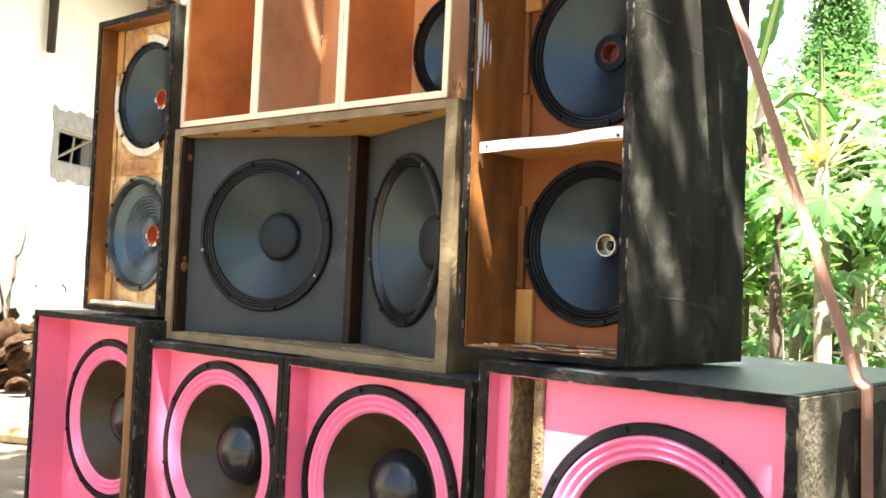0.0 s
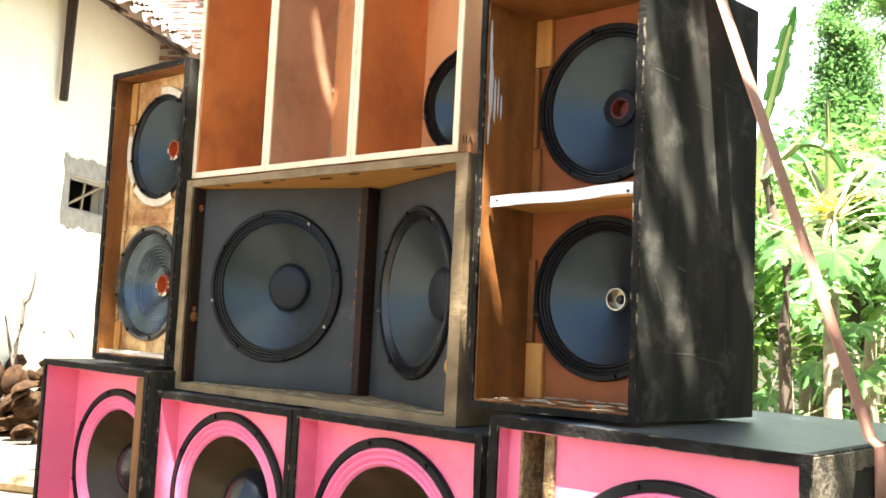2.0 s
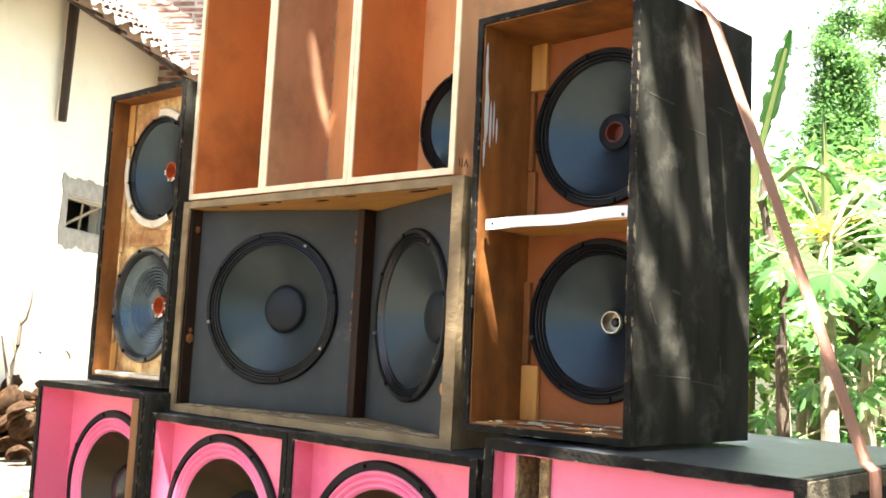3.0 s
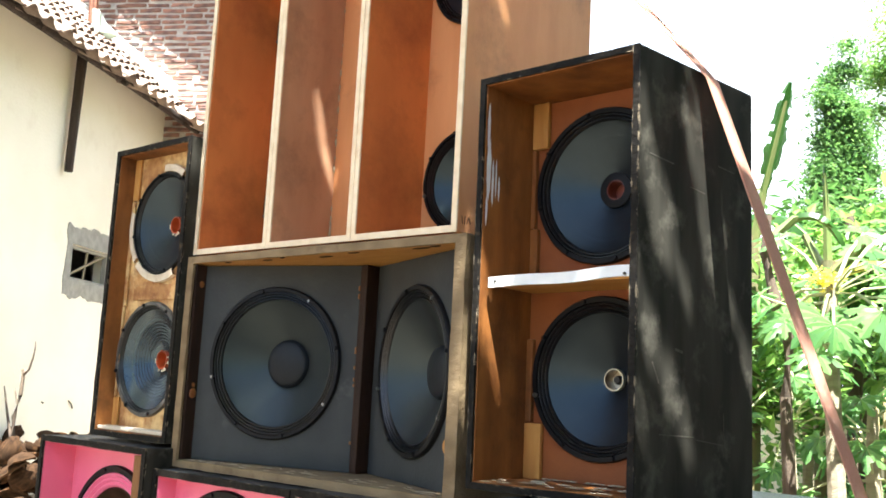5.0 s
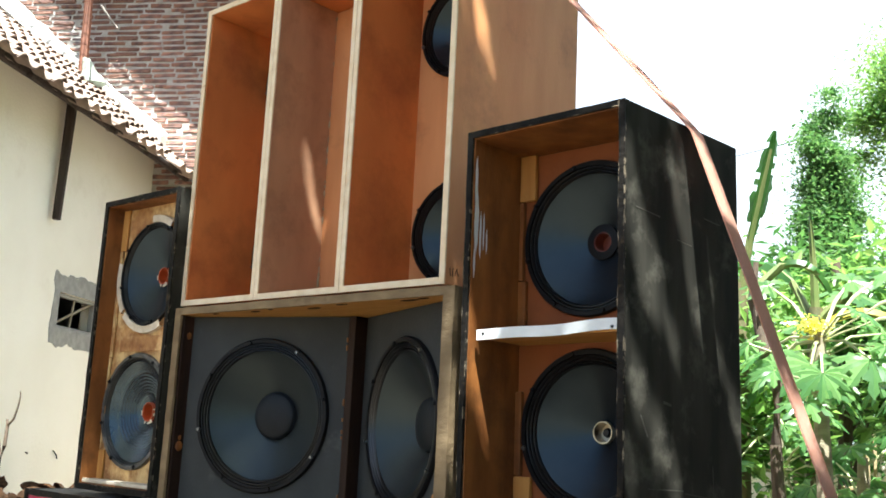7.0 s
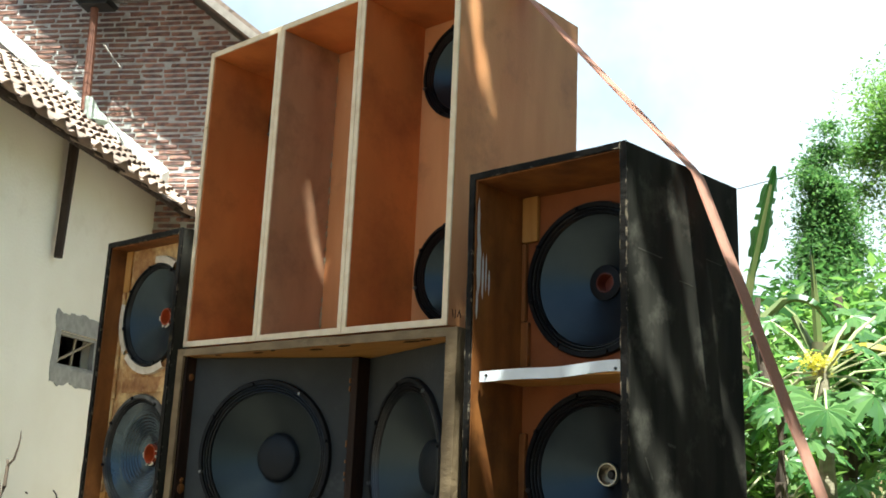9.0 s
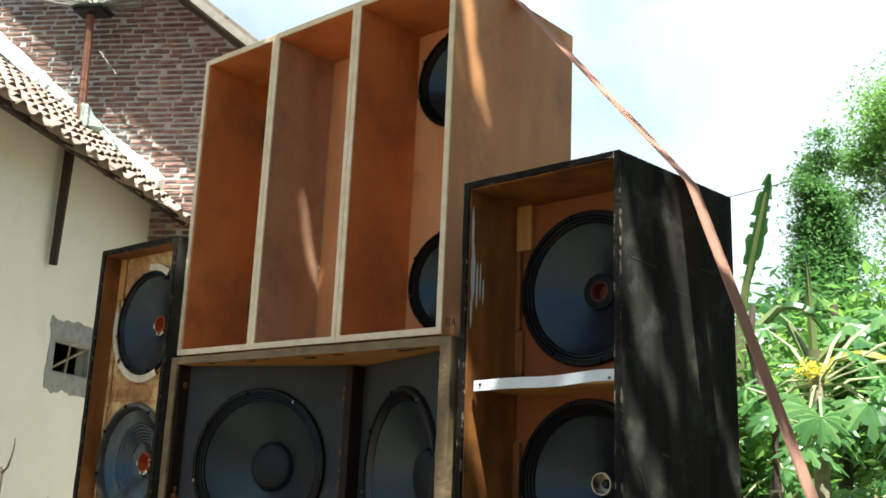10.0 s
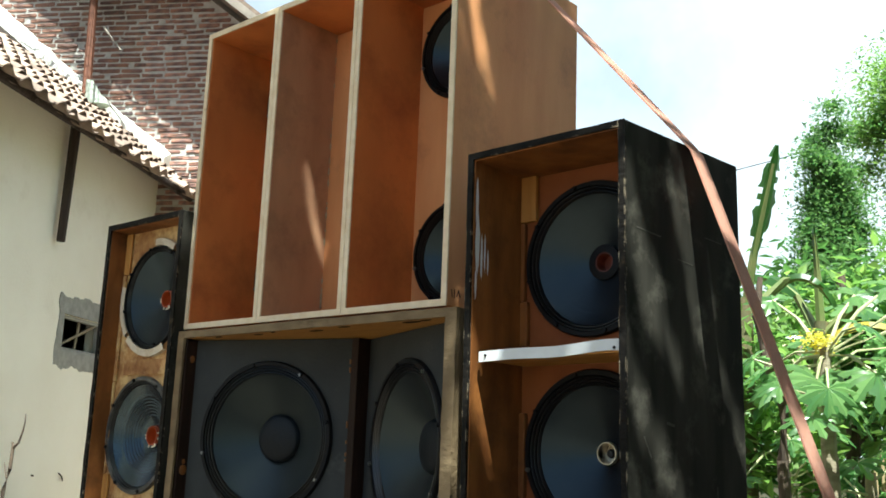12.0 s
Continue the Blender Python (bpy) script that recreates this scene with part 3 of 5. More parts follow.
def port_box():
    """The wide pink box with an open port slot beside its driver."""
    x0, x1, y0, z1, t = 1.354, 2.042, -0.118, 0.347, 0.022
    cab = thing("ported_subwoofer_box", (1.7, 0.3, GROUND), "wide pink subwoofer box with a rough port slot, worn black outside", "loudspeaker", "pink subwoofer row")
    carcass(cab, x0, x1, y0, y0 + 0.93, GROUND, z1, t, BLACK, PINK, BLACK_EDGE, BLACK_TOP)
    zb, zt = GROUND + t + 0.003, z1 - t - 0.003
    board("port_cheek", x0 + t + 0.003, 1.412, y0 + 0.035, y0 + 0.055, zb, zt, PINK, cab)
    board("port_edge", 1.412, 1.420, y0 + 0.033, y0 + 0.2, zb, zt, CHIPBOARD, cab, "rough chipped chipboard edge", bevel=0.004)
    board("port_back", 1.420, 1.480, y0 + 0.2, y0 + 0.215, zb, zt, DARK_WOOD, cab)
    board("port_edge", 1.480, 1.503, y0 + 0.024, y0 + 0.2, zb, zt, CHIPBOARD, cab, "rough chipped chipboard edge", bevel=0.004)
    by = y0 + 0.034
    pierced("baffle", [(1.504, x1 - t - 0.003, zb, zt, 1.762, -0.008, 0.25)], 0.02, PINK, cab, Matrix.Translation((0, by, 0)))
    driver(cab, Matrix.Translation((1.762, by - 0.002, -0.004)), 0.268, PINK_21)
    # the end where the paint is gone down to the board
    bm = bmesh.new()
    rnd = random.Random(6)
    n = 60
    rows = []
    for i in range(n + 1):
        y = y0 + 0.003 + 0.9 * i / n
        low = z1 - 0.035 - 0.02 * noise.noise((y * 9, 0, 2)) - rnd.uniform(0, 0.008) - (0.34 + 0.05 * noise.noise((y * 21, 3, 2))) * max(0.0, min(1.0, (y0 + 0.19 - y) / 0.05))
        rows.append([bm.verts.new((x1 - 0.003, y, z1 - 0.003)), bm.verts.new((x1 + 0.0022, y, z1 - 0.005)), bm.verts.new((x1 + 0.0018, y, low)), bm.verts.new((x1 - 0.003, y, low))])
    for p, q in zip(rows, rows[1:]):
        for k in range(4):
            bm.faces.new((p[k], p[(k + 1) % 4], q[(k + 1) % 4], q[k]))
    bm.faces.new(rows[0]), bm.faces.new(rows[-1][::-1])
    part("bare_edge", bm, WORN_BOARD, cab, "bare worn chipboard edge")
    for y, z, w, l in ((0.05, 0.20, 0.012, 0.10), (0.11, 0.12, 0.02, 0.14), (0.16, 0.22, 0.008, 0.06), (-0.085, 0.18, 0.012, 0.22), (0.33, 0.18, 0.02, 0.16)):
        bm = bmesh.new()
        ring = [bm.verts.new((x1 + 0.0008, y + w * math.cos(q) * (1 + 0.6 * noise.noise((q * 2, y * 9, 0))), z + l * 0.5 * math.sin(q) * (1 + 0.5 * noise.noise((q * 3, y * 9, 5))))) for q in [i * math.pi / 10 for i in range(20)]]
        bm.faces.new(ring)
        part("worn_patch", bm, WORN_BOARD, cab)
    return cab


port_box()


# ---- grey V-shaped double cabinet ----
def grey_cabinet():
    x0, x1, y0, y1, z0, z1, t = 0.0, 1.160, 0.0, 0.55, 0.296, 0.945, 0.022
    cab = thing("double_woofer_cabinet", (0.58, 0.25, z0), "grey cabinet with two angled woofers and weathered wooden rim", "loudspeaker")
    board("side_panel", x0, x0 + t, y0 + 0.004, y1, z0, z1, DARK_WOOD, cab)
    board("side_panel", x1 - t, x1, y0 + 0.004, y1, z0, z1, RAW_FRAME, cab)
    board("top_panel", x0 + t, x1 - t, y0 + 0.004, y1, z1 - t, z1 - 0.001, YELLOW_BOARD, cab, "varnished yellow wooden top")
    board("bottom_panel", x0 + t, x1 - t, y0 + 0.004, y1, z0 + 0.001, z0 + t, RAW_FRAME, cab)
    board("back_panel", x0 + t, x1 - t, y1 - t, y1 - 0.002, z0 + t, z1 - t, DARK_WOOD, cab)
    w = 0.030
    uneven("rim", x0, x0 + w, y0 - 0.004, y0 + 0.004, z0, z1, RAW_FRAME, cab)
    uneven("rim", x1 - w - 0.006, x1, y0 - 0.004, y0 + 0.004, z0, z1, RAW_FRAME, cab)
    uneven("rim", x0 + w, x1 - w - 0.006, y0 - 0.004, y0 + 0.004, z1 - t, z1, RAW_FRAME, cab)
    uneven("rim", x0 + w, x1 - w - 0.006, y0 - 0.004, y0 + 0.004, z0, z0 + t, RAW_FRAME, cab)
    zb, zt = z0 + t + 0.002, z1 - t - 0.002
    left = Matrix.Translation((0.026, 0.042, 0)) @ Matrix.Rotation(radians(18.5), 4, "Z")
    right = Matrix.Translation((0.590, 0.263, 0)) @ Matrix.Rotation(radians(-22.3), 4, "Z")
    pierced("baffle", [(0.0, 0.570, zb, zt, 0.287, 0.625, 0.214)], 0.018, GREY_BAFFLE, cab, left)
    pierced("baffle", [(0.0, 0.588, zb, zt, 0.300, 0.615, 0.216)], 0.018, GREY_BAFFLE, cab, right)
    driver(cab, left @ Matrix.Translation((0.287, -0.002, 0.625)), 0.230, GREY_18)
    driver(cab, right @ Matrix.Translation((0.300, -0.002, 0.615)), 0.231, GREY_18)
    # near-black post closing the gap between the two baffles
    board("centre_post", 0.570, 0.598, 0.212, 0.285, zb, zt, DARK_WOOD, cab, "near-black centre post between the baffles")
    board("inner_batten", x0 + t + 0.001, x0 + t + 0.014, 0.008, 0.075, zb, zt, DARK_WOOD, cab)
    for v, k in ((0.52, 1.0), (0.545, 0.5), (0.86, 0.7)):
        bm = bmesh.new()
        bmesh.ops.create_icosphere(bm, subdivisions=2, radius=0.016 * k)
        bmesh.ops.scale(bm, vec=(0.3, 0.8, 1), verts=bm.verts)
        part("plugged_knot", bm, BROWN_PLY, cab, "", Matrix.Translation((0.037, 0.030, v)))
    # splintered notches down the post's edge
    rnd = random.Random(44)
    for v in (0.845, 0.82, 0.66, 0.615, 0.58, 0.565, 0.40):
        board("splinter", 0.566, 0.572, 0.209, 0.216, v, v + rnd.uniform(0.008, 0.022), BARE_BROWN, cab, bevel=0.0015)
    # dark knots and dents in the varnished top, seen from below
    for x, y, a, b in ((0.18, 0.02, 0.016, 0.006), (0.36, 0.03, 0.022, 0.007), (0.45, 0.012, 0.012, 0.004), (0.60, 0.045, 0.030, 0.008), (0.74, 0.02, 0.024, 0.006), (0.98, 0.03, 0.034, 0.007), (1.04, 0.018, 0.020, 0.005)):
        bm = bmesh.new()
        bmesh.ops.create_icosphere(bm, subdivisions=2, radius=1.0, matrix=Matrix.Diagonal((a, b, 0.0022, 1)))
        part("knot", bm, DARK_WOOD, cab, "", Matrix.Translation((x, y, z1 - t - 0.001)), True)
    # pale dust and chips lying on the bottom board
    bm = bmesh.new()
    for i in range(46):
        x = rnd.uniform(0.06, 1.10)
        y = rnd.uniform(0.012, 0.03) + 0.12 * rnd.random() * min(1.0, x / 0.5, (1.13 - x) / 0.3)
        bmesh.ops.create_icosphere(bm, subdivisions=1, radius=1.0, matrix=Matrix.Translation((x, y, z0 + t + 0.001)) @ Matrix.Diagonal((rnd.uniform(0.004, 0.030), rnd.uniform(0.002, 0.007), rnd.uniform(0.0008, 0.002), 1)))
    tagged(part("wood_dust", bm, PALE_DUST, cab, "pale wood dust and chips", smooth=True), kind="stuff")
    # a worn spot of bare wood by the right woofer
    bm = bmesh.new()
    bmesh.ops.create_cone(bm, cap_ends=True, segments=20, radius1=0.02, radius2=0.018, depth=0.004)
    part("bare_wood_plug", bm, BATTEN, cab, "", right @ Matrix.Translation((0.520, -0.003, 0.432)) @ Matrix.Rotation(radians(90), 4, "X"))
    return cab


grey_cabinet()


# ---- new plywood box with three bays ----
def ply_cabinet():
    x0, x1, y0, y1, z0, z1, t = -0.012, 1.104, 0.02, 0.575, 0.955, 1.958, 0.018
    cab = thing("plywood_horn_cabinet", (0.55, 0.3, z0), "new unpainted red plywood cabinet with three open bays", "loudspeaker")
    e = 0.004
    board("side_panel", x0, x0 + t, y0 + e, y1, z0, z1, PALE_PLY, cab)
    board("side_panel", x1 - t, x1, y0 + e, y1, z0, z1, PALE_PLY, cab, "pale pinkish plywood side")
    board("top_panel", x0 + t, x1 - t, y0 + e, y1, z1 - t, z1 - 0.001, RED_PLY, cab)
    board("bottom_panel", x0 + t, x1 - t, y0 + e, y1, z0 + 0.001, z0 + t, RED_PLY, cab)
    board("back_panel", x0 + t, x1 - t, y1 - t, y1 - 0.002, z0 + t, z1 - t, RED_PLY, cab)
    cuts = [(x0, x0 + t), (0.340, 0.374), (0.706, 0.740), (x1 - t, x1)]
    for (a, b), skin in zip(cuts[1:3], (GREYED_PLY, RED_PLY)):
        board("divider", a, b, y0 + e, y1 - t, z0 + t, z1 - t, skin, cab)
    for k, (a, b) in enumerate(cuts):
        if k in (1, 2):
            c = (a + b) / 2
            board("edge_strip", a, c - 0.0008, y0 - 0.001, y0 + e, z0 + t, z1 - t, PLY_EDGE, cab, bevel=0.001)
            board("edge_strip", c + 0.0008, b, y0 - 0.001, y0 + e, z0 + t, z1 - t, PLY_EDGE, cab, bevel=0.001)
        else:
            board("edge_strip", a, b, y0 - 0.001, y0 + e, z0, z1, PLY_EDGE, cab, bevel=0.001)
    for c, d in ((z0, z0 + t), (z1 - t, z1)):
        for a, b in ((cuts[0][1], 0.357), (0.3585, 0.7222), (0.7237, cuts[3][0])):
            board("edge_strip", a, b, y0 - 0.001, y0 + e, c, d, PLY_EDGE, cab, bevel=0.001)
    board("bay_lining", x0 + t, x0 + t + 0.004, y0 + e + 0.002, 0.272, z0 + t + 0.001, z1 - t - 0.001, RED_PLY, cab, "dark red plywood lining", bevel=0)
    # the outer bays carry the drivers on their back boards
    zb, zt = z0 + t + 0.002, z1 - t - 0.002
    for a, b in ((x0 + t + 0.004, 0.340), (0.740, x1 - t)):
        c = (a + b) / 2 - 0.010
        zm = (zb + zt) / 2
        pierced("bay_back", [(a, b, zb, zm, c, 1.152, 0.140), (a, b, zm, zt, c, 1.765, 0.140)], 0.016, PALE_PLY, cab, Matrix.Translation((0, 0.275, 0)))
        for zc in (1.152, 1.765):
            driver(cab, Matrix.Translation((c, 0.273, zc)), 0.151, dict(SMOOTH_15, label="small black driver at the back of a bay"))
    board("bay_back", 0.374, 0.706, 0.252, 0.267, zb, zt, PALE_PLY, cab)
    bm = bmesh.new()
    rnd = random.Random(12)
    for i in range(26):
        bmesh.ops.create_icosphere(bm, subdivisions=1, radius=1.0, matrix=Matrix.Translation((0.377, 0.249, rnd.uniform(zb, zt))) @ Matrix.Diagonal((rnd.uniform(0.002, 0.005), 0.003, rnd.uniform(0.004, 0.018), 1)))
    tagged(part("glue_beads", bm, PALE_DUST, cab, "beads of squeezed-out glue", smooth=True), kind="stuff")
    # a few pencil strokes near the side's lower front corner
    for y, z, w, l, lean in ((0.040, 0.988, 0.0012, 0.020, 0.2), (0.050, 0.988, 0.0012, 0.022, 0.0), (0.062, 0.990, 0.0012, 0.020, -0.4), (0.068, 0.990, 0.0012, 0.020, 0.4)):
        board("pencil_mark", -0.0004, 0.0006, -w, w, -l / 2, l / 2, DARK_WOOD, cab, bevel=0, m=Matrix.Translation((x1, y, z)) @ Matrix.Rotation(lean, 4, "X"))
    return cab


ply_cabinet()


# ---- tall two-driver cabinets ----
def tall_right():
    x0, x1, y0, y1, z0, z1, t = 1.218, 1.652, -0.036, 0.427, 0.351, 1.308, 0.015
    cab = thing("tall_cabinet", (1.435, 0.2, z0), "tall black cabinet with brown inside and a white-edged shelf", "loudspeaker", "tall two-driver cabinets")
    carcass(cab, x0, x1, y0, y1, z0, z1, t, BLACK, BROWN_PLY, BLACK_EDGE)
    splay(cab, y0, 1.5, 0.0756)
    a, b = x0 + t + 0.003, x1 - t - 0.003
    zb, zt, zm, by = z0 + t + 0.004, z1 - t - 0.004, 0.833, 0.165
    pierced("baffle", [(a, b, zb, zm, 1.443, 0.609, 0.178), (a, b, zm, zt, 1.441, 1.061, 0.178)], 0.018, RED_BAFFLE, cab, Matrix.Translation((0, by, 0)))
    driver(cab, Matrix.Translation((1.443, by - 0.002, 0.609)), 0.190, SMOOTH_15)
    driver(cab, Matrix.Translation((1.441, by - 0.002, 1.061)), 0.189, RIBBED_15)
    for c, d, g in ((zb, 0.50, 0.048), (0.502, 0.70, 0.018), (0.86, 0.97, 0.022), (0.972, 1.17, 0.012), (1.172, zt, 0.046)):
        board("corner_batten", a + 0.002, a + 0.002 + g, by - 0.016, by - 0.002, c, d, BATTEN if g > 0.03 else BROWN_PLY, cab, "yellow softwood batten" if g > 0.03 else "")
    for k, (y, z, w, l) in enumerate(((-0.022, 1.19, 0.005, 0.12), (-0.018, 1.09, 0.008, 0.15), (-0.002, 1.06, 0.004, 0.11), (0.010, 1.07, 0.003, 0.09), (0.022, 1.05, 0.003, 0.06), (-0.022, 0.99, 0.004, 0.07))):
        bm = bmesh.new()
        ring = [bm.verts.new((a + 0.0012, y + w * math.cos(q) * (1 + 0.4 * noise.noise((q * 2, k, 0))), z + l * 0.5 * math.sin(q) * (1 + 0.3 * noise.noise((q * 3, k, 5))))) for q in [i * math.pi / 9 for i in range(18)]]
        bm.faces.new(ring)
        part("paint_scuff", bm, WHITE_PAINT, cab, "smeared white paint")
    # glue dribbled along the floor
    bm = bmesh.new()
    rnd = random.Random(4)
    for i in range(60):
        m = Matrix.Translation((rnd.uniform(a + 0.03, b - 0.02), rnd.gauss(0.02, 0.04) if i % 2 else by - 0.012, zb + 0.003)) @ Matrix.Diagonal((rnd.uniform(0.006, 0.026), rnd.uniform(0.002, 0.006), rnd.uniform(0.001, 0.003), 1))
        bmesh.ops.create_icosphere(bm, subdivisions=1, radius=1.0, matrix=m)
    tagged(part("glue_residue", bm, PALE_DUST, cab, "dried cream glue residue", smooth=True), kind="stuff")
    shelf = board("shelf", 1.252, b, -0.012, 0.155, 0.811, 0.826, YELLOW_BOARD, cab, "yellow wooden shelf")
    # wavy white-painted front edge
    bm = bmesh.new()
    n = 24
    rows = []
    for i in range(n + 1):
        u = i / n
        x = 1.250 + (b - 1.250) * u
        up = 0.831 + 0.006 * u + 0.004 * math.sin(u * 9) * u
        rows.append([bm.verts.new((x, y, z)) for y, z in ((-0.020, up - 0.024), (-0.020, up), (-0.012, up), (-0.012, up - 0.024))])
    for p, q in zip(rows, rows[1:]):
        for i in range(4):
            j = (i + 1) % 4
            bm.faces.new((p[i], p[j], q[j], q[i]))
    bm.faces.new(rows[0]), bm.faces.new(rows[-1][::-1])
    part("white_lip", bm, WHITE_PAINT, shelf, "white-painted lip")
    for x in (1.27, b - 0.02):
        bm = bmesh.new()
        bmesh.ops.create_cone(bm, cap_ends=True, segments=8, radius1=0.004, radius2=0.003, depth=0.004)
        part("nail", bm, DARK_METAL, shelf, "", Matrix.Translation((x, -0.021, 0.821)) @ Matrix.Rotation(radians(90), 4, "X"))
    # light scratches and scuffed corners in the side's paint
    slope = math.atan(0.0756)
    for y, z, ln, turn, w in ((0.115, 0.492, 0.13, 88, 0.0014), (0.245, 0.478, 0.12, 84, 0.0012), (0.30, 0.505, 0.075, 2, 0.0014), (0.05, 1.075, 0.09, 86, 0.0014), (0.19, 1.03, 0.06, 85, 0.001), (0.035, 0.62, 0.05, 30, 0.002), (0.12, 0.67, 0.03, 80, 0.003), (0.31, 1.10, 0.07, 87, 0.0012)):
        m = Matrix.Translation((x1 + 0.0756 * (y - y0) + 0.0003, y, z)) @ Matrix.Rotation(-slope, 4, "Z") @ Matrix.Rotation(radians(turn), 4, "X")
        board("scratch", -0.0004, 0.0004, -w, w, -ln / 2, ln / 2, SCUFF, cab, bevel=0, m=m)
    # it leans a little towards the stack
    cab.matrix_basis = pose(1.437, 0.2, z0 + 0.003, 0, -0.66, 0)
    return cab


tall_right()


def tall_left():
    x0, x1, y0, y1, z0, z1, t = -0.462, -0.010, -0.023, 0.47, 0.361, 1.340, 0.018
    cab = thing("tall_cabinet", (-0.23, 0.2, z0), "tall worn black cabinet with glue-smeared brown baffle", "loudspeaker", "tall two-driver cabinets")
    carcass(cab, x0, x1, y0, y1, z0, z1, t, BLACK, BROWN_PLY, BLACK_EDGE)
    a, b = x0 + t + 0.003, x1 - t - 0.003
    zb, zt, zm, by = z0 + t + 0.004, z1 - t - 0.004, 0.880, 0.048
    pierced("baffle", [(a, b, zb, zm, -0.253, 0.622, 0.180), (a, b, zm, zt, -0.233, 1.080, 0.168)], 0.018, GLUED, cab, Matrix.Translation((0, by, 0)))
    driver(cab, Matrix.Translation((-0.253, by - 0.002, 0.622)), 0.192, dict(ORANGE_15, frame=WORN_RUBBER, cone=CONE_SKY_BLUE, rib=0.0013, depth=0.056, rim=0.93, inner=0.86))
    driver(cab, Matrix.Translation((-0.233, by - 0.002, 1.080)), 0.177, ORANGE_15)
    # torn gasket round the upper driver
    for q0, arc in ((0.16, 0.11), (0.46, 0.155), (0.625, 0.21)):
        bm = bmesh.new()
        add_lathe(bm, [(0.176, 0.0), (0.178, -0.013), (0.201, -0.012), (0.203, 0.002)], 60, arc)
        part("torn_gasket", bm, GASKET, cab, "torn cream gasket", Matrix.Translation((-0.233, by - 0.001, 1.080)) @ Matrix.Rotation(-2 * math.pi * q0, 4, "Y"))
    for c, d, g, mt in ((zb, 0.49, 0.034, BATTEN), (0.492, 0.80, 0.010, GLUED), (0.802, 1.17, 0.018, GLUED), (1.172, zt, 0.036, BATTEN)):
        board("corner_batten", a + 0.002, a + 0.002 + g, by - 0.009, by - 0.002, c, d, mt, cab, bevel=0.002)
    board("cross_batten", a + 0.06, b - 0.01, by - 0.006, by - 0.002, 0.820, 0.870, GLUED, cab, "glue-smeared cross batten", bevel=0.0015)
    board("bottom_batten", a + 0.002, b - 0.004, by - 0.06, by - 0.002, zb, zb + 0.012, GASKET, cab)
    return cab


tall_left()


# ---- tie-down strap ----
def strap():
    pts = [(0.62, 0.300, 1.962), (1.085, 0.290, 1.962), (1.110, 0.286, 1.955), (1.665, 0.205, 1.318), (1.687, 0.205, 1.290), (2.030, 0.195, 0.358), (2.048, 0.196, 0.345), (2.052, 0.207, 0.10), (2.052, 0.215, GROUND + 0.003)]
    w, th = 0.029, 0.0016
    fine, corner = [], []
    for n, (p, q) in enumerate(zip(pts, pts[1:])):
        k = max(1, int((Vector(q) - Vector(p)).length / 0.06))
        if n in (3, 5):
            corner.append(len(fine))
        fine += [Vector(p).lerp(Vector(q), i / k) for i in range(k)]
    fine.append(Vector(pts[-1]))
    rows = []
    for k, p in enumerate(fine):
        way = (fine[min(k + 1, len(fine) - 1)] - fine[max(k - 1, 0)]).normalized()
        twist = 0.04 * math.sin(math.pi * (k - 9) / 14) if 9 < k < 23 else 0.0
        side = Vector((math.sin(twist), math.cos(twist), 0))
        side = (side - way * side.dot(way)).normalized()
        up = side.cross(way)
        rows.append([p + side * a + up * b for a, b in ((-w, -th), (-w, th), (w, th), (w, -th))])
    ob = thing("tie_down_strap", (2.052, 0.215, GROUND), "salmon webbing strap tied taut over the stacked cabinets", "strap")
    marks = [0] + corner + [len(rows) - 1]
    for name, i, j in zip(("upper_webbing", "taut_webbing", "hanging_webbing"), marks, marks[1:]):
        bm = bmesh.new()
        ring = [[bm.verts.new(v) for v in row] for row in rows[i:j + 1]]
        for p, q in zip(ring, ring[1:]):
            for k in range(4):
                m = (k + 1) % 4
                bm.faces.new((p[k], p[m], q[m], q[k]))
        bm.faces.new(ring[0]), bm.faces.new(ring[-1][::-1])
        part(name, bm, STRAP, ob, smooth=True)


strap()


# ---- village house at the side ----
HOUSE_TURN = 33.0
HOUSE = pose(-4.85, 2.115, GROUND - 0.018, 0, 0, HOUSE_TURN)
END = 1.47     # where the plastered wall meets the brick gable


